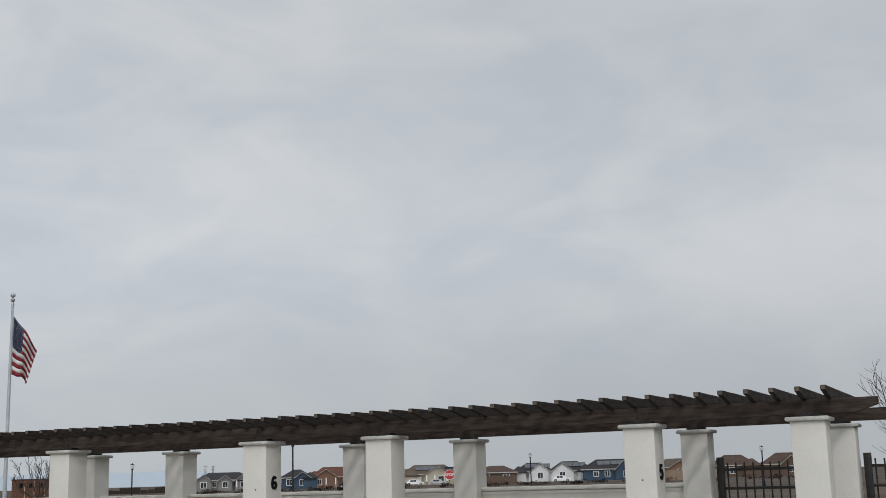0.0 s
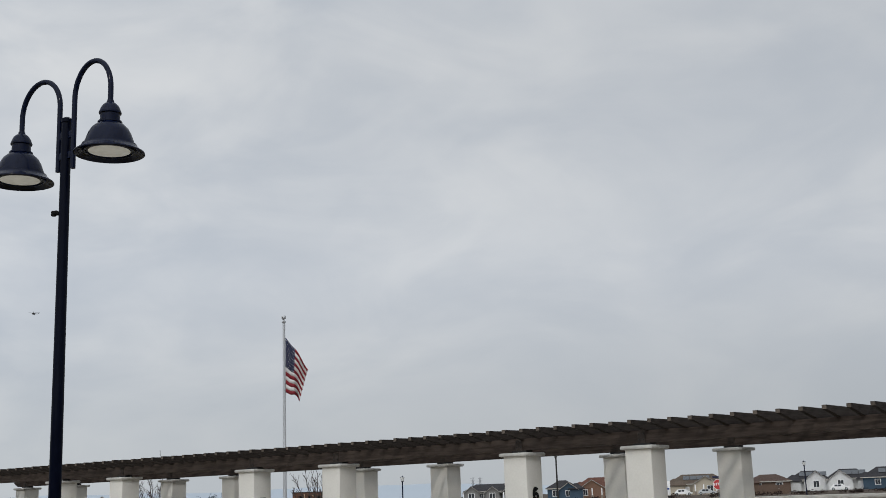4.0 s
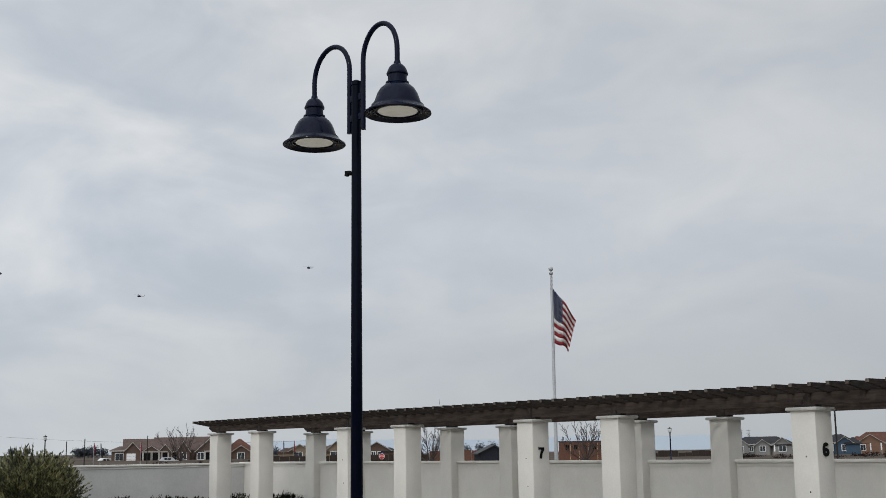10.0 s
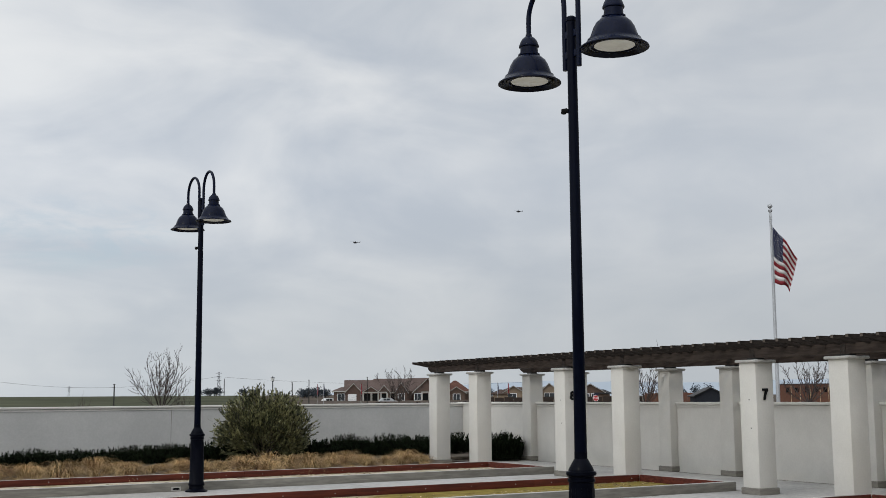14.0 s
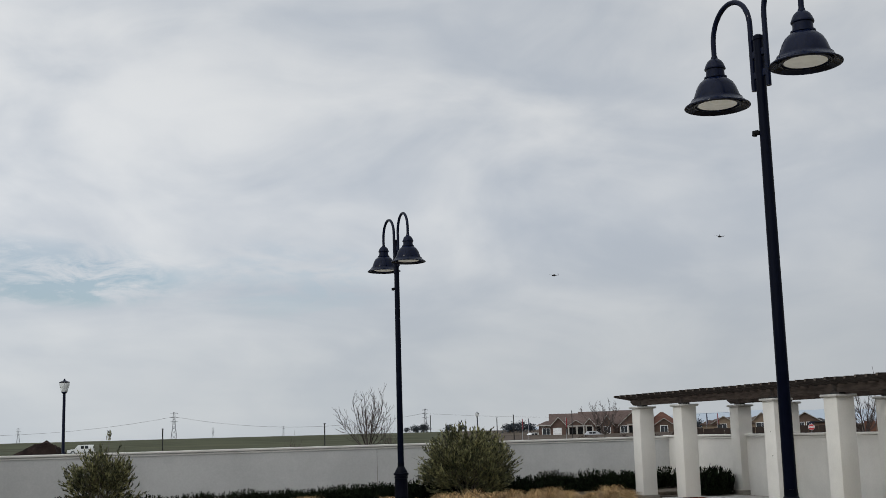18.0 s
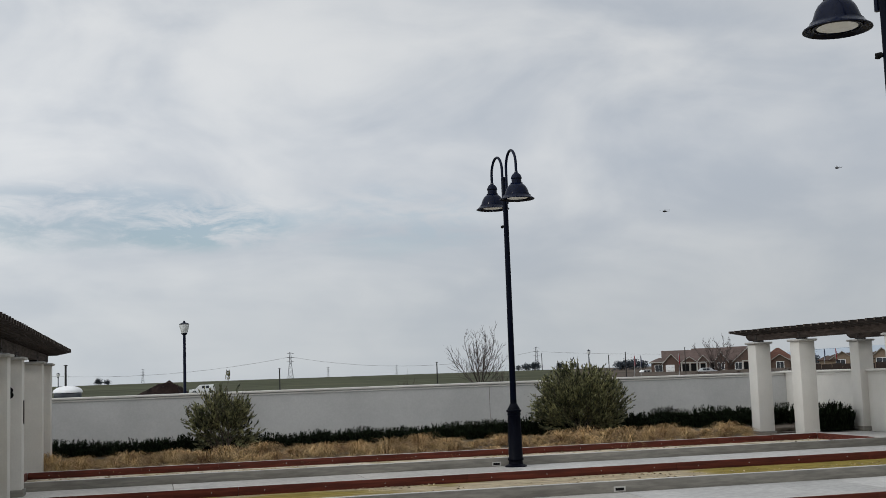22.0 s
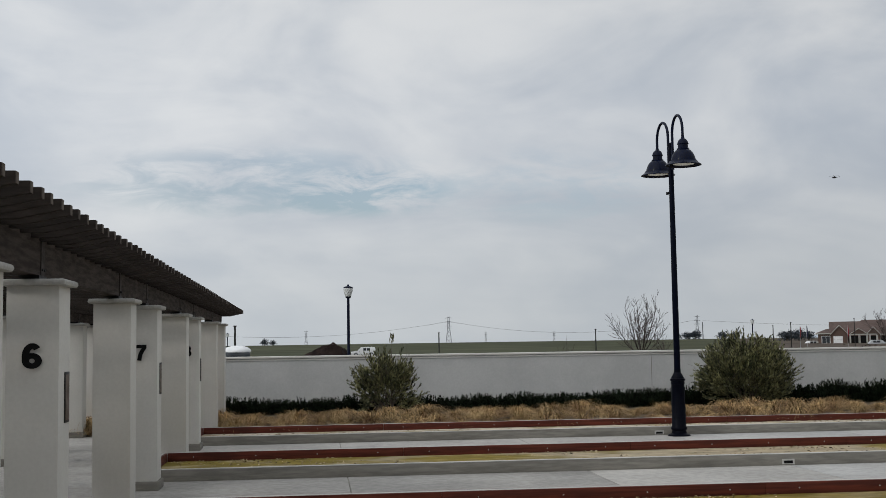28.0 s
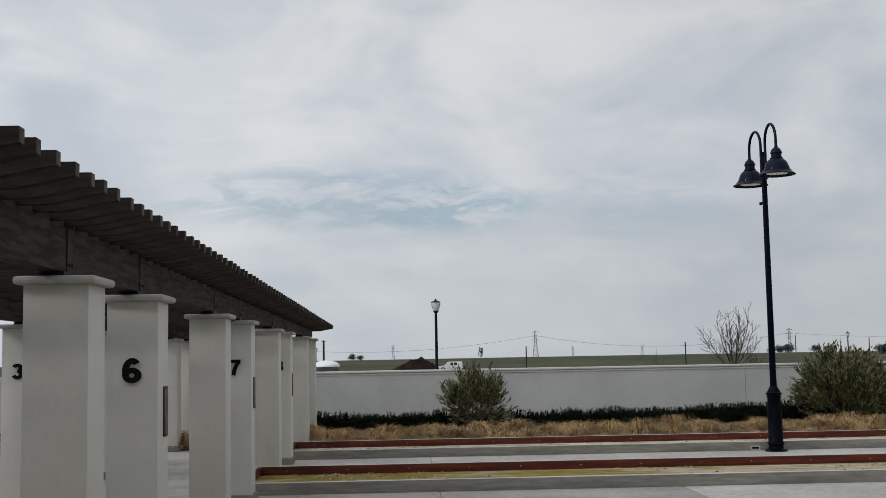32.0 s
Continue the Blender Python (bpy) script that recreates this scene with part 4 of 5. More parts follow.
def vase_tree(p, h, fork, reach, n, seed, label, thick=0.03, trunk=0.07):
    """A leafless tree whose limbs fan out of a low fork and curve upwards, set with short twigs."""
    r = random.Random(seed)
    t = thing("bare_tree", label, "tree", "leafless trees beyond the wall", at=p)
    part("trunk", tube([(0, 0, -0.1), (0.02, 0.01, fork * 0.6), (0, 0, fork + 0.05)], [trunk, trunk * 0.8, trunk * 0.6], 8), BARK, t)
    bm = bmesh.new()

    def twig(p, d, length, rad, deep):
        d = d.normalized()
        pts = [p]
        for i in range(3):
            d = (d + Vector((r.uniform(-0.15, 0.15), r.uniform(-0.15, 0.15), 0.16))).normalized()
            pts.append(pts[-1] + d * length / 3)
        tube(pts, [rad, rad * 0.85, rad * 0.7, rad * 0.45], 3, bm)
        if deep:
            for i in (1, 2):
                if r.random() < 0.75:
                    side = Matrix.Rotation(r.uniform(0, 6.28), 3, d) @ d.orthogonal().normalized()
                    twig(pts[i], d + side * 0.9, length * r.uniform(0.35, 0.6), rad * 0.75, deep - 1)

    for k in range(n):
        a = 6.283 * k / n + r.uniform(-0.3, 0.3)
        far = reach * (r.uniform(0.7, 1.0) if k % 2 else r.uniform(0.1, 0.65))
        top = fork + (h - fork) * (r.uniform(0.45, 0.85) if k % 2 else r.uniform(0.75, 1.0))
        pts = []
        for i in range(10):
            u = i / 9
            q = far * (1 - (1 - u) ** 1.35)
            pts.append(Vector((q * math.cos(a) + r.uniform(-0.02, 0.02), q * math.sin(a) + r.uniform(-0.02, 0.02), fork + (top - fork) * (0.72 * u + 0.28 * u * u))))
        tube(pts, [thick * (1 - 0.72 * i / 9) for i in range(10)], 5, bm)
        for i in range(2, 9):
            for _ in range(2):
                d = (pts[i + 1] - pts[i]).normalized()
                side = Matrix.Rotation(r.uniform(0, 6.28), 3, d) @ d.orthogonal().normalized()
                twig(pts[i].lerp(pts[i + 1], r.random()), d + side * r.uniform(0.7, 1.1), (h - fork) * r.uniform(0.14, 0.3) * (1.15 - 0.5 * i / 9), thick * 0.4, 1)
    part("crown", bm, TWIG, t, "bare brown twigs")
    return t


vase_tree((-2.66, 28.3, 0), 3.52, 1.25, 1.2, 15, 17, "leafless young tree with upcurved limbs beyond the wall", 0.021)
bare_tree((-2.9, 40.4, 0), 1.85, 0.6, 22, "small dead shrub with slanting sticks beyond the wall", 1, 0.03, 0.5)
bare_tree((1.5, 39.5, 0), 2.2, 0.5, 21, "small dead shrub with slanting sticks beyond the wall", 1, 0.03, 0.5)
vase_tree((28.4, 26.3, 0), 3.5, 1.2, 1.7, 10, 12, "leafless young tree beside the flagpole", 0.032)
vase_tree((22.6, 31.5, 0), 3.4, 1.2, 1.5, 10, 13, "leafless young tree beyond the wall", 0.032)
vase_tree((49.0, 110.8, 0), 5.2, 1.2, 3.2, 12, 14, "leafless street tree in front of the houses", 0.05, 0.12)
vase_tree((7.25, -14.34, 0), 3.75, 1.2, 1.15, 11, 15, "leafless tree beyond the gate", 0.014)
# ---- neighbourhood beyond the walls ----
ROOFS = [shingles("roof_brown", (0.085, 0.055, 0.043)), shingles("roof_grey", (0.038, 0.037, 0.04)), shingles("roof_red", (0.125, 0.058, 0.042)), shingles("roof_tan", (0.11, 0.085, 0.065)), shingles("roof_rose", (0.128, 0.092, 0.08))]
WALLS = {k: paint("siding_" + k, c) for k, c in (("cream", (0.42, 0.37, 0.29)), ("white", (0.66, 0.66, 0.65)), ("blue", (0.048, 0.078, 0.112)), ("tan", (0.24, 0.18, 0.125)), ("brown", (0.115, 0.078, 0.058)), ("rose", (0.125, 0.083, 0.066)), ("orange", (0.20, 0.115, 0.078)), ("grey", (0.21, 0.205, 0.195)), ("brick", (0.13, 0.062, 0.042)), ("black", (0.02, 0.022, 0.028)), ("dark", (0.036, 0.026, 0.021)))}
TRIM = paint("pale_trim", (0.42, 0.40, 0.36))
STONE = paint("stone_veneer", (0.25, 0.21, 0.17))


def gable_roof(x0, x1, y0, y1, z0, z1, along_x, o=0.45, th=0.16):
    """A pitched roof slab with overhangs, thickness and a ridge."""
    bm = bmesh.new()
    if along_x:
        ym = (y0 + y1) / 2
        sl = (z1 - z0) / (ym - y0)
        sec = [(y0 - o, z0 - o * sl), (ym, z1), (y1 + o, z0 - o * sl)]
        a = [bm.verts.new((x0 - o, y, z)) for y, z in sec] + [bm.verts.new((x0 - o, y, z + th)) for y, z in reversed(sec)]
        b = [bm.verts.new((x1 + o, y, z)) for y, z in sec] + [bm.verts.new((x1 + o, y, z + th)) for y, z in reversed(sec)]
    else:
        xm = (x0 + x1) / 2
        sl = (z1 - z0) / (xm - x0)
        sec = [(x0 - o, z0 - o * sl), (xm, z1), (x1 + o, z0 - o * sl)]
        a = [bm.verts.new((x, y0 - o, z)) for x, z in sec] + [bm.verts.new((x, y0 - o, z + th)) for x, z in reversed(sec)]
        b = [bm.verts.new((x, y1 + o, z)) for x, z in sec] + [bm.verts.new((x, y1 + o, z + th)) for x, z in reversed(sec)]
    bm.faces.new(a)
    bm.faces.new(b[::-1])
    for i in range(6):
        bm.faces.new((a[i], a[(i + 1) % 6], b[(i + 1) % 6], b[i]))
    return bm


def hip_roof(x0, x1, y0, y1, z0, z1, o=0.5, th=0.18):
    """Four slopes rising to a short ridge, with eaves that have thickness."""
    x0, x1, y0, y1 = x0 - o, x1 + o, y0 - o, y1 + o
    ym, run = (y0 + y1) / 2, min((y1 - y0) * 0.32, (x1 - x0) / 2 - 0.3)
    bm = bmesh.new()
    rim = ((x0, y0), (x1, y0), (x1, y1), (x0, y1))
    a = [bm.verts.new((x, y, z0 - 0.12)) for x, y in rim]
    b = [bm.verts.new((x, y, z0 - 0.12 + th)) for x, y in rim]
    c = [bm.verts.new((x0 + run, ym, z1)), bm.verts.new((x1 - run, ym, z1))]
    bm.faces.new(a)
    for i in range(4):
        bm.faces.new((a[i], a[(i + 1) % 4], b[(i + 1) % 4], b[i]))
    bm.faces.new((b[0], b[1], c[1], c[0]))
    bm.faces.new((b[1], b[2], c[1]))
    bm.faces.new((b[2], b[3], c[0], c[1]))
    bm.faces.new((b[3], b[0], c[0]))
    return bm


def gable_body(x0, x1, y0, y1, z0, z1, along_x):
    bm = bmesh.new()
    if along_x:
        ym = (y0 + y1) / 2
        sec = [(y0, 0), (y1, 0), (y1, z0), (ym, z1 - 0.02), (y0, z0)]
        a, b = [bm.verts.new((x0, y, z)) for y, z in sec], [bm.verts.new((x1, y, z)) for y, z in sec]
    else:
        xm = (x0 + x1) / 2
        sec = [(x0, 0), (x1, 0), (x1, z0), (xm, z1 - 0.02), (x0, z0)]
        a, b = [bm.verts.new((x, y0, z)) for x, z in sec], [bm.verts.new((x, y1, z)) for x, z in sec]
    bm.faces.new(a)
    bm.faces.new(b[::-1])
    for i in range(5):
        bm.faces.new((a[i], a[(i + 1) % 5], b[(i + 1) % 5], b[i]))
    return bm


def window(t, x, z, w, h, y):
    f = part("window", cube_of(x - w / 2 - 0.1, x + w / 2 + 0.1, y - 0.07, y - 0.002, z - h / 2 - 0.1, z + h / 2 + 0.1), WHITE, t, "white-framed window")
    for s in (-1, 1):
        part("pane", cube_of(x + (s - 1) * w / 4 + 0.03, x + (s + 1) * w / 4 - 0.03, y - 0.09, y - 0.071, z - h / 2, z + h / 2), GLASSDARK, f)


def house(deg, dist, width, wall, roof, label, eave=2.9, peak=5.2, gables=(), depth=11.0, doors=(), wins=(), posts=(), solar=False, turn=0.0, drop=0.0):
    """gables: (offset, width, peak, reach towards the street); offsets run from the house's middle."""
    dist, width = dist * 1.22, width * 1.2
    gables = [(o * 1.2, g * 1.2, q, rch) for o, g, q, rch in gables]
    p = bearing(deg, dist, -0.05 - drop)
    t = thing("house", label, "house", "houses beyond the wall", at=p, turn=-deg + turn)
    W, R = WALLS[wall], ROOFS[roof]
    x0, x1 = -width / 2, width / 2
    part("wall", cube_of(x0, x1, 0, depth, 0, eave - 0.13), W, t)
    part("roof", hip_roof(x0, x1, 0, depth, eave, peak), R, t)
    part("fascia", cube_of(x0 - 0.5, x1 + 0.5, -0.56, -0.51, eave - 0.2, eave + 0.03), TRIM, t)
    # a lower wing steps down at one end
    side = -1 if int(deg * 10) % 2 else 1
    wa, wb = sorted((side * width * 0.22, side * (width / 2 + 1.1)))
    part("wing", cube_of(wa, wb, -1.3, depth * 0.55, 0, eave - 0.43), W, t)
    part("wing_roof", hip_roof(wa, wb, -1.3, depth * 0.55, eave - 0.3, eave + (peak - eave) * 0.6), R, t)
    window(t, (wa + wb) / 2 + side * 0.6, 1.55, 1.3, 1.2, 1.3)
    if solar:
        for k in range(4):
            x = -width * 0.25 + k * 1.75
            m = part("solar_panel", cube_of(x, x + 1.65, -1.2, 1.2, 0.0, 0.06), GLASSDARK, t)
            m.matrix_basis = pose(0, depth * 0.25, (eave + peak) / 2 + 0.3, math.degrees(math.atan2(peak - eave, depth / 2)), 0, 0)
    for off, gw, gp, reach in gables:
        a, b = off - gw / 2, off + gw / 2
        part("gable", gable_body(a, b, -reach, depth * 0.45, eave - 0.25, gp, False), W, t)
        part("gable_roof", gable_roof(a, b, -reach, depth * 0.45, eave - 0.25, gp, False, 0.4), R, t)
        for s in (-1, 1):
            bm = tube([(off + s * (gw / 2 + 0.4), -reach - 0.45, eave - 0.25 - 0.4 * (gp - eave + 0.25) / (gw / 2) + 0.05), (off, -reach - 0.45, gp + 0.05)], 0.08, 4)
            part("bargeboard", bm, TRIM, t)
    for off, dw, reach in doors:
        off *= 1.2
        d = part("garage_door", cube_of(off - dw / 2, off + dw / 2, -reach - 0.06, -reach - 0.002, 0, 2.2), WHITE, t, "pale garage door")
        for k in range(3):
            part("groove", cube_of(off - dw / 2, off + dw / 2, -reach - 0.066, -reach - 0.061, 0.53 + k * 0.55, 0.56 + k * 0.55), CURB, d)
    for off, z, ww, wh, reach in wins:
        off *= 1.2
        window(t, off, z, ww, wh, -reach)
    for off, reach in posts:
        off *= 1.2
        part("porch_post", cube_of(off - 0.16, off + 0.16, -reach - 0.35, -reach - 0.02, 0, eave - 0.25), WHITE, t)
        part("post_base", cube_of(off - 0.3, off + 0.3, -reach - 0.5, -reach - 0.01, 0, 0.9), STONE, t)
    return t


def row_house(deg, label, blocks, doors, wins, arches=(), dist=280.0):
    """A many-gabled house. blocks: (x0, x1, eave, ridge, gable or hip, front); doors, wins and arches: (x, width, front)."""
    t = thing("house", label, "house", "houses beyond the wall", at=bearing(deg, dist, -0.05), turn=-deg)
    W, R = WALLS["rose"], ROOFS[4]
    for x0, x1, eave, ridge, kind, front in blocks:
        back = 5.0 if kind == "gable" else 11.0
        if kind == "long":
            part("wall", gable_body(x0, x1, -front, back, eave - 0.1, ridge - 0.1, True), W, t)
            part("roof", gable_roof(x0, x1, -front, back, eave, ridge, True, 0.4), R, t)
            continue
        if kind == "hip":
            part("wall", cube_of(x0, x1, -front, back, 0, eave - 0.13), W, t)
            part("roof", hip_roof(x0, x1, -front, back, eave, ridge), R, t)
            part("fascia", cube_of(x0 - 0.5, x1 + 0.5, -front - 0.56, -front - 0.51, eave - 0.2, eave + 0.03), TRIM, t)
        else:
            part("gable", gable_body(x0, x1, -front, back, eave, ridge, False), W, t)
            part("gable_roof", gable_roof(x0, x1, -front, back, eave, ridge, False, 0.35), R, t)
            xm, sl = (x0 + x1) / 2, (ridge - eave) / ((x1 - x0) / 2)
            for q in (x0 - 0.35, x1 + 0.35):
                part("bargeboard", tube([(q, -front - 0.4, eave - 0.35 * sl + 0.05), (xm, -front - 0.4, ridge + 0.05)], 0.09, 4), TRIM, t)
    for x, w, front in doors:
        d = part("garage_door", cube_of(x - w / 2, x + w / 2, -front - 0.06, -front - 0.002, 0, 2.5), WHITE, t, "pale garage door")
        for k in range(3):
            part("groove", cube_of(x - w / 2, x + w / 2, -front - 0.066, -front - 0.061, 0.58 + k * 0.6, 0.61 + k * 0.6), CURB, d)
    for x, w, front in wins:
        window(t, x, 1.75, w, 1.5, -front)
    for x, w, front in arches:
        part("doorway", cube_of(x - w / 2, x + w / 2, -front - 0.05, -front - 0.002, 0, 2.5), BLACK, t, "dark porch opening")
        for q in (-1, 1):
            part("porch_post", cube_of(x + q * (w / 2 + 0.18) - 0.17, x + q * (w / 2 + 0.18) + 0.17, -front - 0.3, -front - 0.003, 0, 2.7), TRIM, t)
        part("lintel", cube_of(x - w / 2 - 0.35, x + w / 2 + 0.35, -front - 0.28, -front - 0.004, 2.701, 2.95), TRIM, t)
    return t


row_house(24.6, "pinkish-brown house with a white garage door and stepped gables", ((-4.4, -0.4, 3.2, 4.2, "hip", 0.0), (-1.6, 6.6, 3.3, 5.7, "long", -1.0), (-1.5, 1.9, 3.1, 4.9, "gable", 1.5), (2.3, 6.2, 2.85, 4.1, "gable", 3.0)), ((-0.1, 2.0, 1.5),), ((-2.7, 1.7, 0.0),), ((3.4, 1.5, 3.0), (5.2, 1.2, 3.0)))
row_house(26.6, "pinkish-brown house with a long roof and a gabled porch", ((-4.6, 4.2, 3.2, 6.0, "long", -1.5), (-3.7, -1.0, 2.9, 4.4, "gable", 2.5), (0.3, 3.1, 3.0, 5.0, "gable", 1.0)), (), ((-5.0, 1.3, -1.0), (1.7, 1.4, 1.0)), ((-2.35, 1.1, 2.5), (-0.3, 0.9, -0.5)))
row_house(28.2, "pinkish-brown house with a broad pale-edged gable", ((-4.4, 4.4, 3.1, 6.1, "long", -2.0), (-3.2, 3.4, 2.9, 5.9, "gable", 2.0)), (), ((-2.2, 1.5, 2.0), (1.4, 1.8, 2.0)), ((-0.4, 1.3, 2.0),))
house(29.55, 232, 5.6, "brown", 2, "brown house with a terracotta roof", 2.9, 5.6, ((0.3, 3.4, 4.0, 1.5),), 11, (), ((0.3, 1.6, 1.6, 1.4, 1.5),))
house(32.5, 235, 7.5, "tan", 0, "tan house with a brown gable", 2.6, 3.9, ((-0.5, 4.8, 4.1, 1.2),), 10, (), ((-0.8, 1.6, 2.0, 1.4, 1.2),))
house(34.1, 230, 7.0, "tan", 3, "tan house with a steep timbered gable", 2.6, 4.0, ((0.0, 4.4, 4.6, 1.2),), 10, (), ((0.0, 1.6, 2.4, 1.5, 1.2),))
house(36.05, 215, 5.2, "brown", 1, "dark brown house end with a low gable", 2.5, 3.4, ((0.0, 5.6, 4.2, 1.2),), 10, (), ((-0.6, 1.7, 0.9, 0.9, 1.2), (0.6, 1.7, 0.9, 0.9, 1.2)))
house(54.2, 255, 11.6, "grey", 1, "grey house with three white-trimmed gables", 2.8, 4.7, ((-4.3, 3.4, 4.1, 1.5), (0.2, 3.0, 3.9, 1.0), (4.2, 3.8, 4.3, 1.5)), 10, (), ((-4.3, 1.6, 1.5, 1.3, 1.5), (0.2, 1.6, 1.3, 1.3, 1.0), (4.2, 1.6, 1.7, 1.3, 1.5), (-2.1, 1.6, 0.9, 1.2, 0)), ((2.6, 1.5), (-6.0, 1.5)))
house(57.6, 250, 6.5, "blue", 1, "dark blue house with white window trim", 2.9, 4.9, ((1.2, 3.6, 4.2, 1.2),), 10, (), ((-1.6, 1.7, 1.3, 1.4, 0), (1.2, 1.6, 1.4, 1.3, 1.2)))
house(59.3, 262, 10.0, "orange", 2, "orange stucco house with an arched porch", 2.9, 5.5, ((-1.5, 5.5, 4.8, 1.8),), 11, (), ((-3.0, 1.6, 1.2, 1.4, 1.8), (3.2, 1.6, 1.6, 1.4, 0)), ((-3.6, 1.8), (-1.5, 1.8), (0.6, 1.8)))
house(61.5, 275, 8.0, "tan", 3, "tan house with a low hipped roof", 2.8, 4.9, ((1.0, 4.0, 4.4, 1.0),), 10, (), ((1.0, 1.6, 1.6, 1.3, 1.0),))
house(63.9, 265, 12.5, "cream", 3, "cream house with a gabled porch and shingle roof", 2.9, 5.4, ((1.6, 5.6, 4.7, 2.0),), 11, ((-3.6, 4.2, 0.05),), ((2.6, 1.6, 1.5, 1.4, 2.0),), ((-0.6, 2.0), (1.2, 2.0), (3.9, 2.0)), True)
house(67.1, 262, 9.0, "brown", 0, "brown house with a dark tiled roof behind a fence", 2.8, 4.6, (), 11, (), ((-2.2, 1.6, 1.6, 1.3, 0), (2.2, 1.6, 1.6, 1.3, 0)))
house(68.9, 268, 8.2, "white", 1, "white house with a dark roof and steep gables", 2.9, 5.2, ((1.4, 5.0, 4.9, 1.4),), 10, (), ((1.4, 1.7, 1.4, 1.5, 1.4), (-2.4, 1.6, 1.2, 1.3, 0)), (), True)
house(70.6, 265, 8.6, "white", 1, "white house with a dark roof and solar panels", 2.9, 5.3, ((-1.6, 5.0, 4.9, 1.4),), 10, (), ((-1.6, 1.7, 1.4, 1.5, 1.4), (2.4, 1.6, 1.2, 1.3, 0)), (), True)
house(72.6, 255, 12.5, "blue", 1, "slate blue house with dark shingles and white windows", 2.9, 5.4, ((3.4, 5.4, 5.9, 1.2),), 11, (), ((-3.4, 1.7, 1.2, 1.2, 0), (-1.0, 1.7, 1.2, 1.2, 0), (3.2, 1.6, 1.8, 1.4, 1.2)), (), True)
house(75.6, 250, 9.0, "orange", 3, "orange-brown house behind a board fence", 2.9, 5.0, ((1.0, 5.0, 4.5, 1.2),), 10, (), ((1.0, 1.6, 1.6, 1.3, 1.2),))
house(78.2, 245, 9.0, "brown", 0, "brown house with a grey-brown roof", 2.9, 5.4, (), 11, (), ((0, 1.6, 1.6, 1.3, 0),))
house(80.6, 245, 9.6, "brown", 0, "brown house with a low roof beyond the gate", 2.9, 5.6, ((1.0, 4.4, 4.8, 1.0),), 11, (), ((1.0, 1.6, 1.6, 1.3, 1.0),))

# building shells and sheds
t = thing("unfinished_house", "half-built house with bare orange sheathing and open windows", "house", at=bearing(46.0, 170), turn=-46.0)
part("wall", cube_of(-3.6, 3.6, 0, 6, 0, 2.95), WALLS["brick"], t)
part("parapet", cube_of(-3.7, 3.7, -0.06, 6.05, 2.951, 3.08), BEAM, t)
for x in (-2.4, -1.2, 0.1, 1.4, 2.5):
    part("window", cube_of(x - 0.24, x + 0.24, -0.03, -0.002, 1.9, 2.55), BLACK, t)
    part("stud", cube_of(x + 0.42, x + 0.48, -0.03, -0.002, 0.2, 2.8), SCRAPS, t)
t = thing("shed", "low black shed with a pitched roof", "shed", at=bearing(41.7, 172), turn=-30)
part("wall", gable_body(-2.2, 2.2, 0, 4, 1.5, 2.55, False), WALLS["black"], t)
part("roof", gable_roof(-2.2, 2.2, 0, 4, 1.5, 2.55, False, 0.3), STEEL, t)
for d0, d1, dist, h, mat, lab in ((30.5, 38.5, 205, 1.45, WALLS["dark"], "brown board fence in front of the houses"), (38.6, 43.6, 200, 2.0, WALLS["brick"], "reddish board fence along the lots"), (66.2, 68.0, 245, 1.7, WALLS["brown"], "dark board fence beside the houses"), (73.2, 77.6, 235, 1.9, WALLS["tan"], "tan board fence beside the houses"), (48.5, 52.6, 300, 1.35, WALLS["dark"], "long low tan sheds far across the land")):
    m = bearing((d0 + d1) / 2, dist)
    L = 2 * dist * math.tan(radians((d1 - d0) / 2))
    t = thing("fence" if dist < 290 else "far_shed", lab, "fence" if dist < 290 else "shed", at=m, turn=-(d0 + d1) / 2)
    nb = int(L / 1.6)
    for k in range(nb):
        part("panel", cube_of(-L / 2 + k * L / nb + 0.03, -L / 2 + (k + 1) * L / nb - 0.03, 0, 0.08 if dist < 290 else 6, 0, h + 0.08 * (k % 2) - (0.5 if dist > 290 and k % 5 in (1, 2) else 0.0)), mat, t)


# low growth and rubble on the lots before the houses
def lot_growth():
    r = random.Random(77)
    vs, fs = [], []
    for _ in range(150):
        deg = r.uniform(52.5, 83.0) if r.random() < 0.75 else r.uniform(23.0, 45.0)
        c = bearing(deg, r.uniform(205, 262), 0.0)
        w, h = r.uniform(0.5, 2.2), r.uniform(0.25, 0.8)
        for _ in range(60):
            k = len(vs)
            o = Vector((r.gauss(0, w * 0.4), r.gauss(0, w * 0.4), r.random() * h))
            for _ in range(3):
                vs.append(tuple(c + o + Vector((r.uniform(-1, 1), r.uniform(-1, 1), r.uniform(-0.7, 0.7))) * 0.22))
            fs.append((k, k + 1, k + 2))
    tagged(new("lot_growth", raw_mesh("lot_growth", vs, fs, MOUND)), "dark low shrubs and rubble on the building lots", "shrub", kind="stuff")


lot_growth()


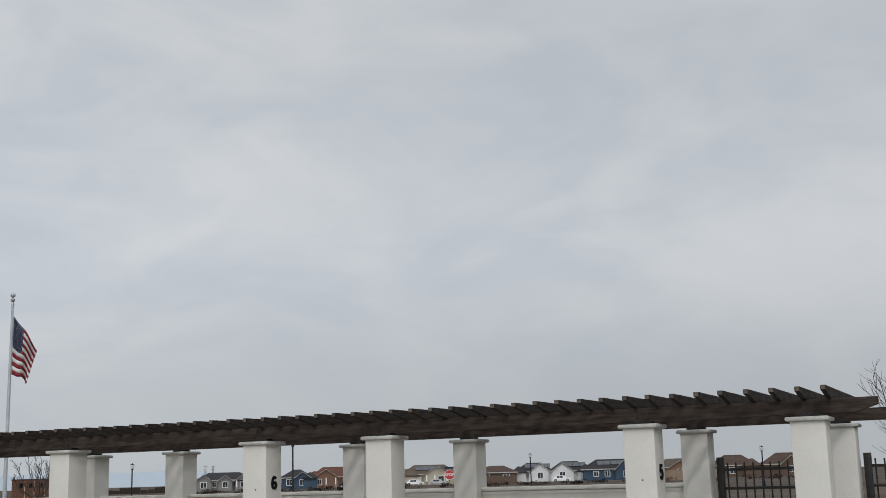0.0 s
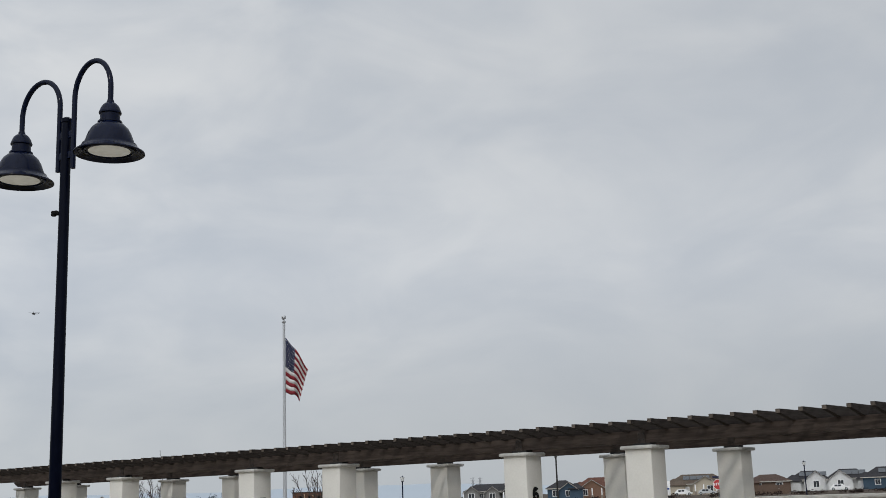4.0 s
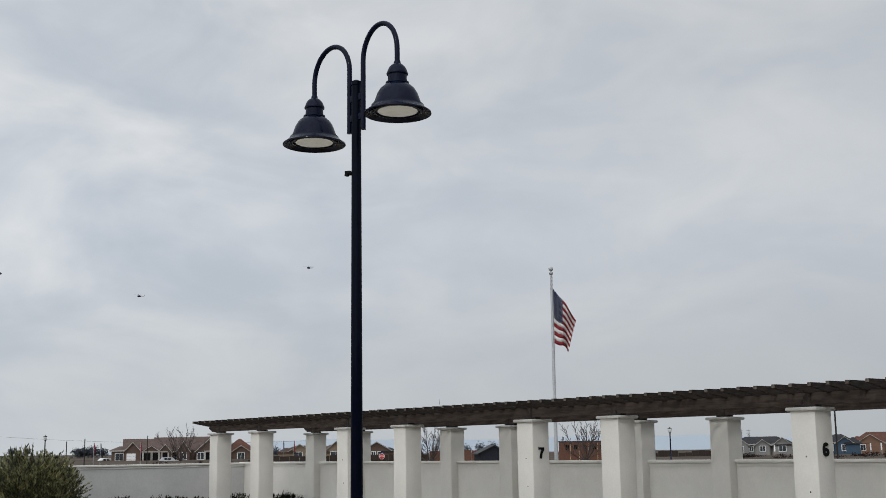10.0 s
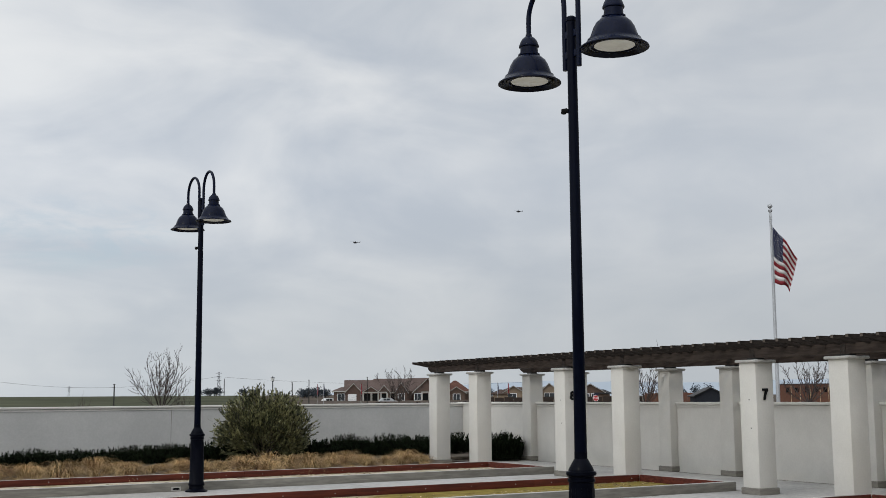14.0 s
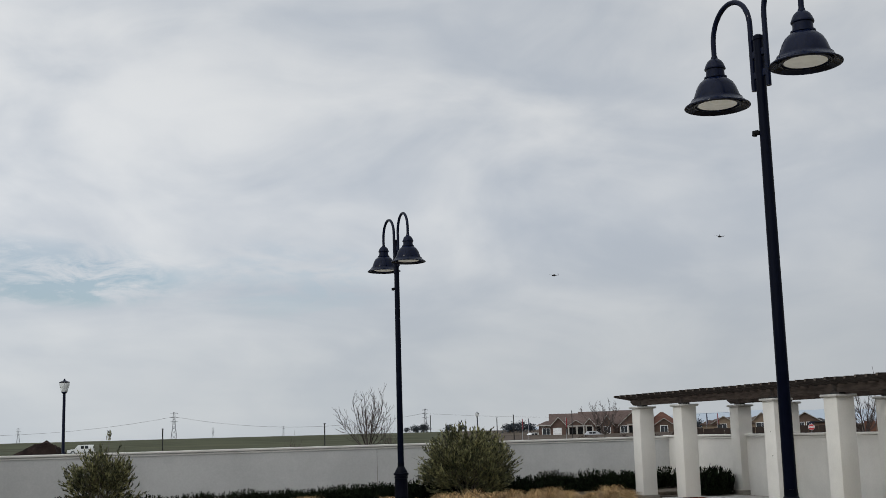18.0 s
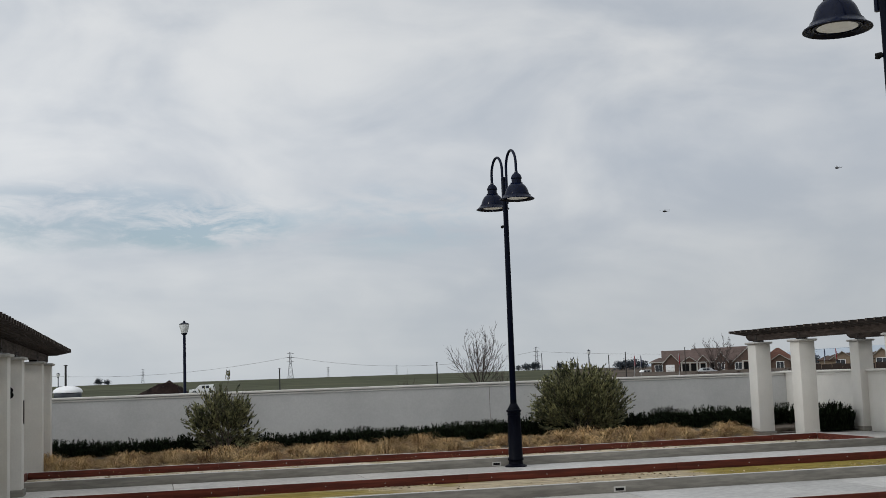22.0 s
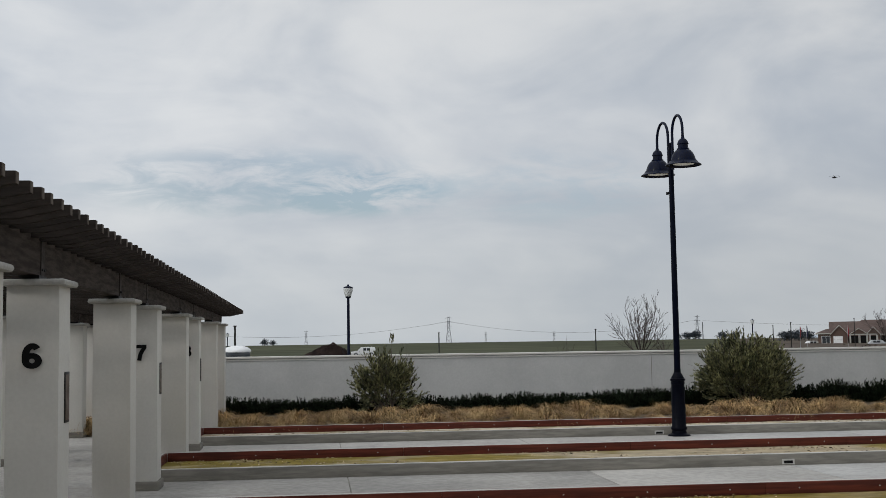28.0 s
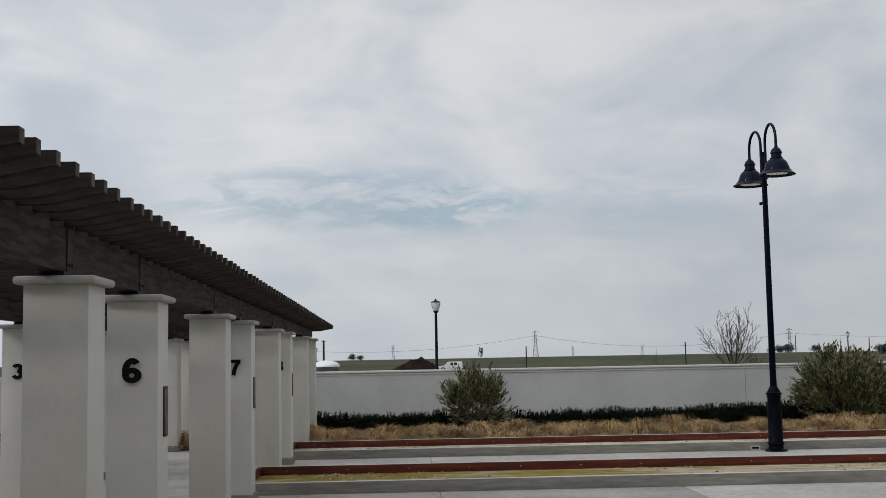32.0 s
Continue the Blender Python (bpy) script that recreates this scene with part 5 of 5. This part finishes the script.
# ---- far trees, pylons, posts ----
def far_tree(deg, dist, w, h, seed):
    r = random.Random(seed)
    t = thing("far_tree", "dark evergreen tree on the far edge of the field", "tree", "trees on the skyline", at=bearing(deg, dist, 2.6 * min(1.0, max(0.1, (dist - 205) / 200)) if deg < 30 else 0.3))
    part("trunk", tube([(0, 0, -1), (0, 0, h * 0.5)], [w * 0.05, w * 0.03], 6), BARK, t)
    vs, fs = [], []
    for _ in range(900):
        a, el, u = r.uniform(0, 6.28), math.asin(r.uniform(-0.95, 1)), r.random() ** 0.4
        lump = 0.72 + 0.75 * noise.noise(Vector((math.cos(a) * 2.6, math.sin(a) * 2.6, el * 3 + seed)))
        c = Vector((math.cos(a) * math.cos(el) * w / 2 * u * lump, math.sin(a) * math.cos(el) * w / 2 * u * lump, h * 0.45 + math.sin(el) * h * 0.55 * u * lump))
        k = len(vs)
        for q in range(3):
            vs.append(tuple(c + Vector((r.uniform(-1, 1), r.uniform(-1, 1), r.uniform(-1, 1))) * w * 0.055))
        fs.append((k, k + 1, k + 2))
    part("crown", raw_mesh("crown", vs, fs, FARTREE), FARTREE, t)


for i, (deg, dist, w, h) in enumerate(((17.75, 420, 5.0, 2.8), (18.15, 420, 5.5, 3.4), (17.35, 425, 3.0, 2.2), (19.4, 430, 5, 2.8), (20.0, 430, 4, 2.6), (22.3, 330, 6, 2.9), (22.85, 330, 6, 3.3), (23.3, 330, 4, 2.8), (-2.55, 430, 4, 2.7), (-2.15, 430, 3.4, 2.1), (-5.3, 430, 5, 3.2), (-4.9, 430, 4, 2.8), (-7.2, 400, 6, 3.2), (31.2, 420, 5, 5.0), (41.0, 420, 4.5, 5.2), (41.6, 420, 5, 5.5), (40.4, 420, 4, 4.6))):
    far_tree(deg, dist, w, h, 40 + i)


def pylon(deg, dist, h, arms=3):
    t = thing("pylon", "grey lattice power pylon far across the field", "pylon", "pylons on the skyline", at=bearing(deg, dist), turn=-deg)
    w = h * 0.11
    for sx in (-1, 1):
        for sy in (-1, 1):
            part("leg", tube([(sx * w, sy * w, 0), (sx * w * 0.35, sy * w * 0.35, h * 0.6), (0.02 * sx * h, 0.02 * sy * h, h)], h * 0.011, 4), ALUDULL, t)
    for k in range(6):
        z0, z1 = h * k / 7, h * (k + 1) / 7
        f = lambda z: w * (1 - 0.65 * min(1, z / (h * 0.6)))
        for s in (-1, 1):
            part("brace", tube([(-s * f(z0), -f(z0), z0), (s * f(z1), -f(z1), z1)], h * 0.007, 4), ALUDULL, t)
    for k in range(arms):
        z = h * (0.95 - 0.13 * k)
        part("cross_arm", tube([(-h * 0.11, 0, z), (0, 0, z + h * 0.02), (h * 0.11, 0, z)], h * 0.009, 4), ALUDULL, t)


ALUDULL = material("galvanised_steel", (0.16, 0.165, 0.175), (0.13, 0.135, 0.145), 2, 0.6, 0.3)
PYLONS = ((6.35, 900, 23.6), (-0.55, 1500, 23), (8.15, 1700, 20), (11.45, 1700, 19.5), (18.25, 900, 21.2), (53.3, 1100, 18.5), (53.65, 1150, 18.8))
for p in PYLONS:
    pylon(*p)


def wire(a, b, sag, label, r=0.1):
    pts = []
    for i in range(17):
        u = i / 16
        p = a.lerp(b, u)
        p.z -= sag * 4 * u * (1 - u)
        pts.append(p)
    tagged(new("power_line", mesh_of("power_line", tube(pts, r, 4), STEEL)), label, "cable", "power lines over the field")


wire(bearing(-9.0, 900, 19), bearing(6.35, 900, 20), 10, "thin dark power line sagging over the field")
wire(bearing(6.35, 900, 20), bearing(18.25, 900, 18), 9, "thin dark power line sagging between pylons")
wire(bearing(18.5, 420, 9.0), bearing(33.0, 420, 6.5), 1.5, "thin dark power line running behind the houses", 0.035)


def globe_lamp(deg, dist, h, label):
    t = thing("post_lamp", label, "street lamp", "post-top street lamps", at=bearing(deg, dist))
    part("post", lathe([(0.16, 0), (0.12, 0.5), (0.07, 0.6), (0.055, h - 0.55)], 14), NAVY, t)
    part("collar", lathe([(0.055, h - 0.56), (0.11, h - 0.53), (0.11, h - 0.5), (0.13, h - 0.48)], 14), NAVY, t)
    part("globe", lathe([(0.12, h - 0.48), (0.20, h - 0.2), (0.19, h - 0.12), (0.06, h - 0.1)], 16), LENS, t, "pale glass lantern")
    part("cap", lathe([(0.21, h - 0.12), (0.2, h - 0.09), (0.05, h - 0.03), (0.02, h + 0.04)], 16), NAVY, t)


globe_lamp(1.45, 50, 4.35, "black post-top street lamp with a pale lantern")
globe_lamp(50.05, 115, 3.81, "black post-top street lamp beyond the wall")
globe_lamp(68.8, 140, 4.27, "black post-top street lamp by the houses")
globe_lamp(79.6, 120, 3.93, "black post-top street lamp beyond the gate")
globe_lamp(20.76, 130, 4.03, "black post-top street lamp by the road")
globe_lamp(-4.3, 150, 3.7, "small black post-top street lamp across the field")
for deg, dist, h, r in ((57.55, 60, 3.45, 0.05), (51.95, 180, 3.6, 0.08), (5.85, 120, 3.0, 0.07), (13.42, 120, 3.1, 0.07), (-3.95, 90, 3.4, 0.09), (18.5, 420, 8.4, 0.16), (21.7, 200, 4.2, 0.09), (22.5, 200, 4.6, 0.09), (25.3, 200, 5.0, 0.07)):
    t = thing("pole", "plain dark pole standing beyond the wall", "pole", "poles beyond the wall", at=bearing(deg, dist))
    part("shaft", lathe([(r, 0), (r * 0.8, h)], 10), STEEL, t)
    part("top", lathe([(r * 1.6, h), (r * 1.6, h + 0.06), (0.02, h + 0.08)], 10), STEEL, t)


def feather_flag(deg, dist, h, mat, label):
    t = thing("banner_flag", label, "banner", "sales banners by the houses", at=bearing(deg, dist), turn=-deg)
    part("pole", lathe([(0.04, 0), (0.02, h)], 8), ALU, t)
    bm = bmesh.new()
    prof = [(0.03, h * 0.5), (0.18, h * 0.55), (0.22, h * 0.8), (0.14, h * 0.97), (0.03, h)]
    a, b = [bm.verts.new((x, -0.01, z)) for x, z in prof], [bm.verts.new((x, 0.01, z)) for x, z in prof]
    bm.faces.new(a), bm.faces.new(b[::-1])
    for i in range(5):
        bm.faces.new((a[i], a[(i + 1) % 5], b[(i + 1) % 5], b[i]))
    part("banner", bm, mat, t)


for deg, mat, lab in ((22.9, REDCLOTH, "red feather banner on a thin pole"), (23.2, BLUECLOTH, "dark blue feather banner on a thin pole"), (25.0, REDCLOTH, "red feather banner on a thin pole"), (31.6, BLUECLOTH, "dark blue feather banner by the fence"), (32.1, REDCLOTH, "red feather banner by the fence")):
    feather_flag(deg, 225, 4.3, mat, lab)


def stop_sign(deg, dist, zc):
    t = thing("stop_sign", "red octagonal stop sign on a post", "road sign", "stop signs", at=bearing(deg, dist), turn=-deg)
    part("post", cube_of(-0.03, 0.03, 0.02, 0.06, 0, zc + 0.35), ALUDULL, t)
    def octa(r, y0, y1):
        bm = bmesh.new()
        a = [bm.verts.new((r * math.cos(math.pi * (k + 0.5) / 4), y0, zc + r * math.sin(math.pi * (k + 0.5) / 4))) for k in range(8)]
        b = [bm.verts.new((v.co.x, y1, v.co.z)) for v in a]
        bm.faces.new(a), bm.faces.new(b[::-1])
        for i in range(8):
            bm.faces.new((a[i], a[(i + 1) % 8], b[(i + 1) % 8], b[i]))
        return bm
    part("border", octa(0.41, 0.0, 0.015), WHITE, t)
    part("face", octa(0.375, -0.006, -0.001), SIGNRED, t)
    w = part("lettering", writing("STOP", 0.27, WHITE, "lettering", 0.002), WHITE, t, "white letters reading STOP")
    w.matrix_basis = pose(0, -0.009, zc, 90, 0, 0)
    part("street_sign", cube_of(-0.4, 0.4, 0.0, 0.02, zc + 0.46, zc + 0.6), BLUECLOTH, t)


stop_sign(64.95, 92, 1.93)
stop_sign(36.3, 160, 1.34)


def vehicle(deg, dist, turn, size, mat, label, kind, z=0.0, glass=True):
    L, W, H, hood = size
    deck = 0.75 if kind == "car" else 0.0
    t = thing(kind, label, kind, "parked vehicles beyond the wall", at=bearing(deg, dist, z), turn=-deg + turn)
    prof = [(-L / 2, 0.35), (L / 2, 0.35), (L / 2, H * 0.52), (L / 2 - hood, H * 0.58), (L / 2 - hood - 0.55, H * 0.97), (L / 2 - hood - 0.9, H), (-L / 2 + deck + 0.25, H), (-L / 2 + 0.05 + deck * 0.4, H * 0.6)]
    n = 2 if deck else 3
    bm = bmesh.new()
    a, b = [bm.verts.new((x, -W / 2, q)) for x, q in prof], [bm.verts.new((x, W / 2, q)) for x, q in prof]
    bm.faces.new(a), bm.faces.new(b[::-1])
    for i in range(8):
        bm.faces.new((a[i], a[(i + 1) % 8], b[(i + 1) % 8], b[i]))
    bmesh.ops.bevel(bm, geom=list(bm.edges), offset=0.06, segments=2, affect="EDGES", profile=0.5)
    part("body", bm, mat, t)
    for s in (-1, 1):
        for k in range(0 if deck else 1, n):
            x0 = -L / 2 + 0.4 + deck + k * (L - hood - deck - 1.3) / n
            x1 = x0 + (L - hood - deck - 1.3) / n - 0.1
            part("window", cube_of(x0, x1, s * W / 2 - 0.01, s * W / 2 + 0.012, H * 0.62, H * 0.9), GLASSDARK, t)
        for x in (-L / 2 + 0.8, L / 2 - 0.85):
            wh = part("wheel", lathe([(0.33, -0.1), (0.35, -0.06), (0.35, 0.06), (0.33, 0.1)], 16), TYRE, t)
            wh.matrix_basis = pose(x, s * (W / 2 - 0.08), 0.35, 90, 0, 0)
            part("rim", lathe([(0.2, -0.11), (0.2, 0.11)], 12), ALU, wh)
    return t


vehicle(2.2, 203, 180, (4.3, 1.8, 1.62, 1.1), WHITE, "white delivery van with dark windows on the field road", "van", 0.05)
t = thing("car", "white parked car showing its domed roof over the wall", "car", "parked vehicles beyond the wall", at=bearing(-3.85, 81), turn=3.85)
part("body", cube_of(-0.95, 0.95, -2.3, 2.3, 0.35, 1.15, 0.15), WHITE, t)
part("cabin", cube_of(-0.86, 0.86, -1.4, 2.0, 1.1, 1.52, 0.1), GLASSDARK, t, "dark tinted windows")
part("roof", lathe([(0.93, 1.5), (0.94, 1.58), (0.88, 1.7), (0.7, 1.83), (0.4, 1.92), (0.0, 1.95)], 28), WHITE, t, "white domed roof").scale = (1, 1.8, 1)
for s in (-1, 1):
    for y in (-1.5, 1.5):
        part("wheel", lathe([(0.33, -0.1), (0.35, -0.06), (0.35, 0.06), (0.33, 0.1)], 16), TYRE, t).matrix_basis = pose(s * 0.85, y, 0.35, 0, 90, 0)
vehicle(23.5, 285, 20, (4.6, 1.8, 1.5, 1.0), WHITE, "white parked car in front of the houses", "car")
vehicle(26.3, 268, 10, (4.6, 1.8, 1.5, 1.0), ALU, "silver parked car in front of the houses", "car")
vehicle(63.2, 300, 0, (4.6, 1.8, 1.5, 1.0), WHITE, "white parked car at the kerb", "car")
vehicle(64.3, 298, 0, (4.6, 1.8, 1.45, 1.0), ALU, "silver parked car at the kerb", "car")
vehicle(60.0, 296, 0, (4.6, 1.8, 1.5, 1.0), STEEL, "dark parked car at the kerb", "car")
vehicle(70.2, 300, 0, (4.6, 1.8, 1.5, 1.0), WHITE, "white parked car at the kerb", "car")

SIGNBLUE = paint("label_blue", (0.03, 0.07, 0.25), 0.5)
# box truck on the road beyond the wall
t = thing("box_truck", "white rental box truck with blue panels", "truck", "parked vehicles beyond the wall", at=bearing(61.25, 160), turn=-61.25)
part("cargo_box", cube_of(-2.1, 3.95, -1.2, 1.2, 0.9, 2.72, 0.05), WHITE, t)
part("wind_deflector", cube_of(-3.1, -2.11, -1.1, 1.1, 1.95, 2.6, 0.25), WHITE, t)
part("cab", cube_of(-3.75, -2.12, -1.1, 1.1, 0.6, 1.94, 0.2), WHITE, t)
part("cab_window", cube_of(-3.35, -2.6, -1.112, -1.101, 1.3, 1.75), GLASSDARK, t)
part("chassis", cube_of(-3.9, 4.0, -0.9, 0.9, 0.45, 0.85), STEEL, t)
part("side_panel", cube_of(-1.8, 3.8, -1.212, -1.202, 1.62, 1.86), SIGNBLUE, t, "blue stripe")
part("label_field", cube_of(1.95, 3.55, -1.222, -1.213, 1.42, 2.1), WHITE, t, "white label with a dark bar")
part("bar", cube_of(2.15, 3.35, -1.228, -1.223, 1.72, 1.92), BLUECLOTH, t, "plain dark bar")
for x in (-3.0, 2.8):
    for s in (-1, 1):
        part("wheel", lathe([(0.42, -0.14), (0.45, -0.1), (0.45, 0.1), (0.42, 0.14)], 16), TYRE, t).matrix_basis = pose(x, s * 0.95, 0.45, 90, 0, 0)


# ---- soil heap ----
def soil_heap(x, y, w, h):
    bm = bmesh.new()
    n, m = 60, 20
    rings = []
    for j in range(m):
        u = j / (m - 1)
        ring = []
        for i in range(n):
            a = 6.283 * i / n
            rr = w / 2 * (1 - u) * (1 + 0.2 * noise.noise(Vector((math.cos(a) * 1.5, math.sin(a) * 1.5, u * 2))))
            z = h * (1 - (1 - u) ** 1.9) + 0.3 * noise.noise(Vector((math.cos(a) * rr * 2.2, math.sin(a) * rr * 2.2, 3.1))) + 0.16 * noise.noise(Vector((math.cos(a) * rr * 6, math.sin(a) * rr * 6, 1.1)))
            ring.append(bm.verts.new((rr * math.cos(a) + 0.25 * u, rr * math.sin(a) * 0.8, max(z, -0.1))))
        rings.append(ring)
    for a, b in zip(rings, rings[1:]):
        for i in range(n):
            bm.faces.new((a[i], a[(i + 1) % n], b[(i + 1) % n], b[i]))
    bm.faces.new(rings[-1])
    ob = tagged(new("soil_mound", mesh_of("soil_mound", bm, MOUND)), "heap of dark brown soil beyond the wall", "soil heap")
    ob.matrix_world = pose(x, y, 0.0)


soil_heap(-14.35, 44.9, 4.6, 1.86)


# ---- iron gate between the east pillars ----
def gate(y0, y1, name, label):
    t = thing(name, label, "gate" if name == "iron_gate" else "fence", at=(RBACK + 0.05, y0, 0))
    w = y1 - y0
    for y in (0.06, w - 0.06):
        part("gate_post", cube_of(-0.05, 0.05, y - 0.05, y + 0.05, 0, 1.9, 0.008), STEEL, t)
    for z in (0.15, 1.45, 1.72):
        part("rail", cube_of(-0.02, 0.02, 0.11, w - 0.11, z - 0.02, z + 0.02), STEEL, t)
    n = int((w - 0.2) / 0.12)
    for k in range(n):
        y = 0.16 + k * (w - 0.32) / (n - 1)
        part("picket", cube_of(-0.009, 0.009, y - 0.011, y + 0.011, 0.1, 1.82), STEEL, t)

    if name == "iron_gate":
        part("lock_plate", cube_of(-0.06, -0.02, w - 0.42, w - 0.22, 0.95, 1.2, 0.006), ALUDULL, t, "grey lock plate")


gate(PILLARS[0][1] + HALF + 0.05, PILLARS[1][1] - HALF - 0.05, "iron_gate", "black iron picket gate between the pillars")
gate(-19.6, PILLARS[0][1] - HALF - 0.05, "iron_fence", "black iron picket fence beside the pillars")


# ---- hazy hills on the horizon ----
def hills():
    bm = bmesh.new()
    low, high = [], []
    for i in range(61):
        deg = 20 + i * 0.75
        edge = min(1.0, i / 14, (60 - i) / 18)
        h = max(2.0, edge * (42 + 18 * noise.noise(Vector((deg * 0.16, 0, 0))) + 8 * noise.noise(Vector((deg * 0.6, 3, 0)))))
        low.append(bm.verts.new(bearing(deg, 3300, -5)))
        high.append(bm.verts.new(bearing(deg, 3700, h)))
    for i in range(60):
        bm.faces.new((low[i], low[i + 1], high[i + 1], high[i])).smooth = True
    setting("backdrop", bm, HILLS, "faint hills on the horizon, haze put into their blue-grey colour", "hills")


hills()


# ---- aircraft ----
def helicopter(p, heading, label):
    t = thing("helicopter", label, "helicopter", "distant helicopters", at=p, turn=heading)
    part("fuselage", tube([(-3.4, 0, 0.1), (-2.6, 0, 0.0), (-0.5, 0, 0), (1.6, 0, 0.15), (3.2, 0, 0.5)], [0.35, 1.0, 1.25, 1.1, 0.45], 12), STEEL, t)
    part("tail_boom", tube([(3.0, 0, 0.5), (8.4, 0, 0.9)], [0.42, 0.2], 8), STEEL, t)
    part("tail_fin", tube([(8.2, 0, 0.8), (9.2, 0, 2.6)], [0.28, 0.12], 6), STEEL, t)
    part("mast", lathe([(0.5, 1.0), (0.3, 1.9), (0.15, 2.1)], 10), STEEL, t)
    for k in range(4):
        b = part("rotor_blade", cube_of(0.2, 7.6, -0.22, 0.22, 1.98, 2.04), STEEL, t)
        b.matrix_basis = pose(0, 0, 0, 0, 0, 45 + 90 * k)
    t.scale = (0.7, 0.7, 0.7)


helicopter((487, 1074, 159), 10, "small dark helicopter far off in the sky")
helicopter((634, 993, 190), 10, "small dark helicopter far off in the sky")

# ---- unseen walls added south, behind the camera, and west, to limit sky light ----
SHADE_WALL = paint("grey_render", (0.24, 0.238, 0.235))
setting("shade_wall_south", cube_of(-27.4, 22, -20.1, -19.7, -0.2, 4.2), SHADE_WALL, "plain grey unseen wall added in the south to limit sky light", "wall")
setting("shade_wall_west", cube_of(-27.4, -27.0, -19.698, 7.0, -0.2, 4.2), SHADE_WALL, "plain grey unseen wall added in the west to limit sky light", "wall")
slabs()
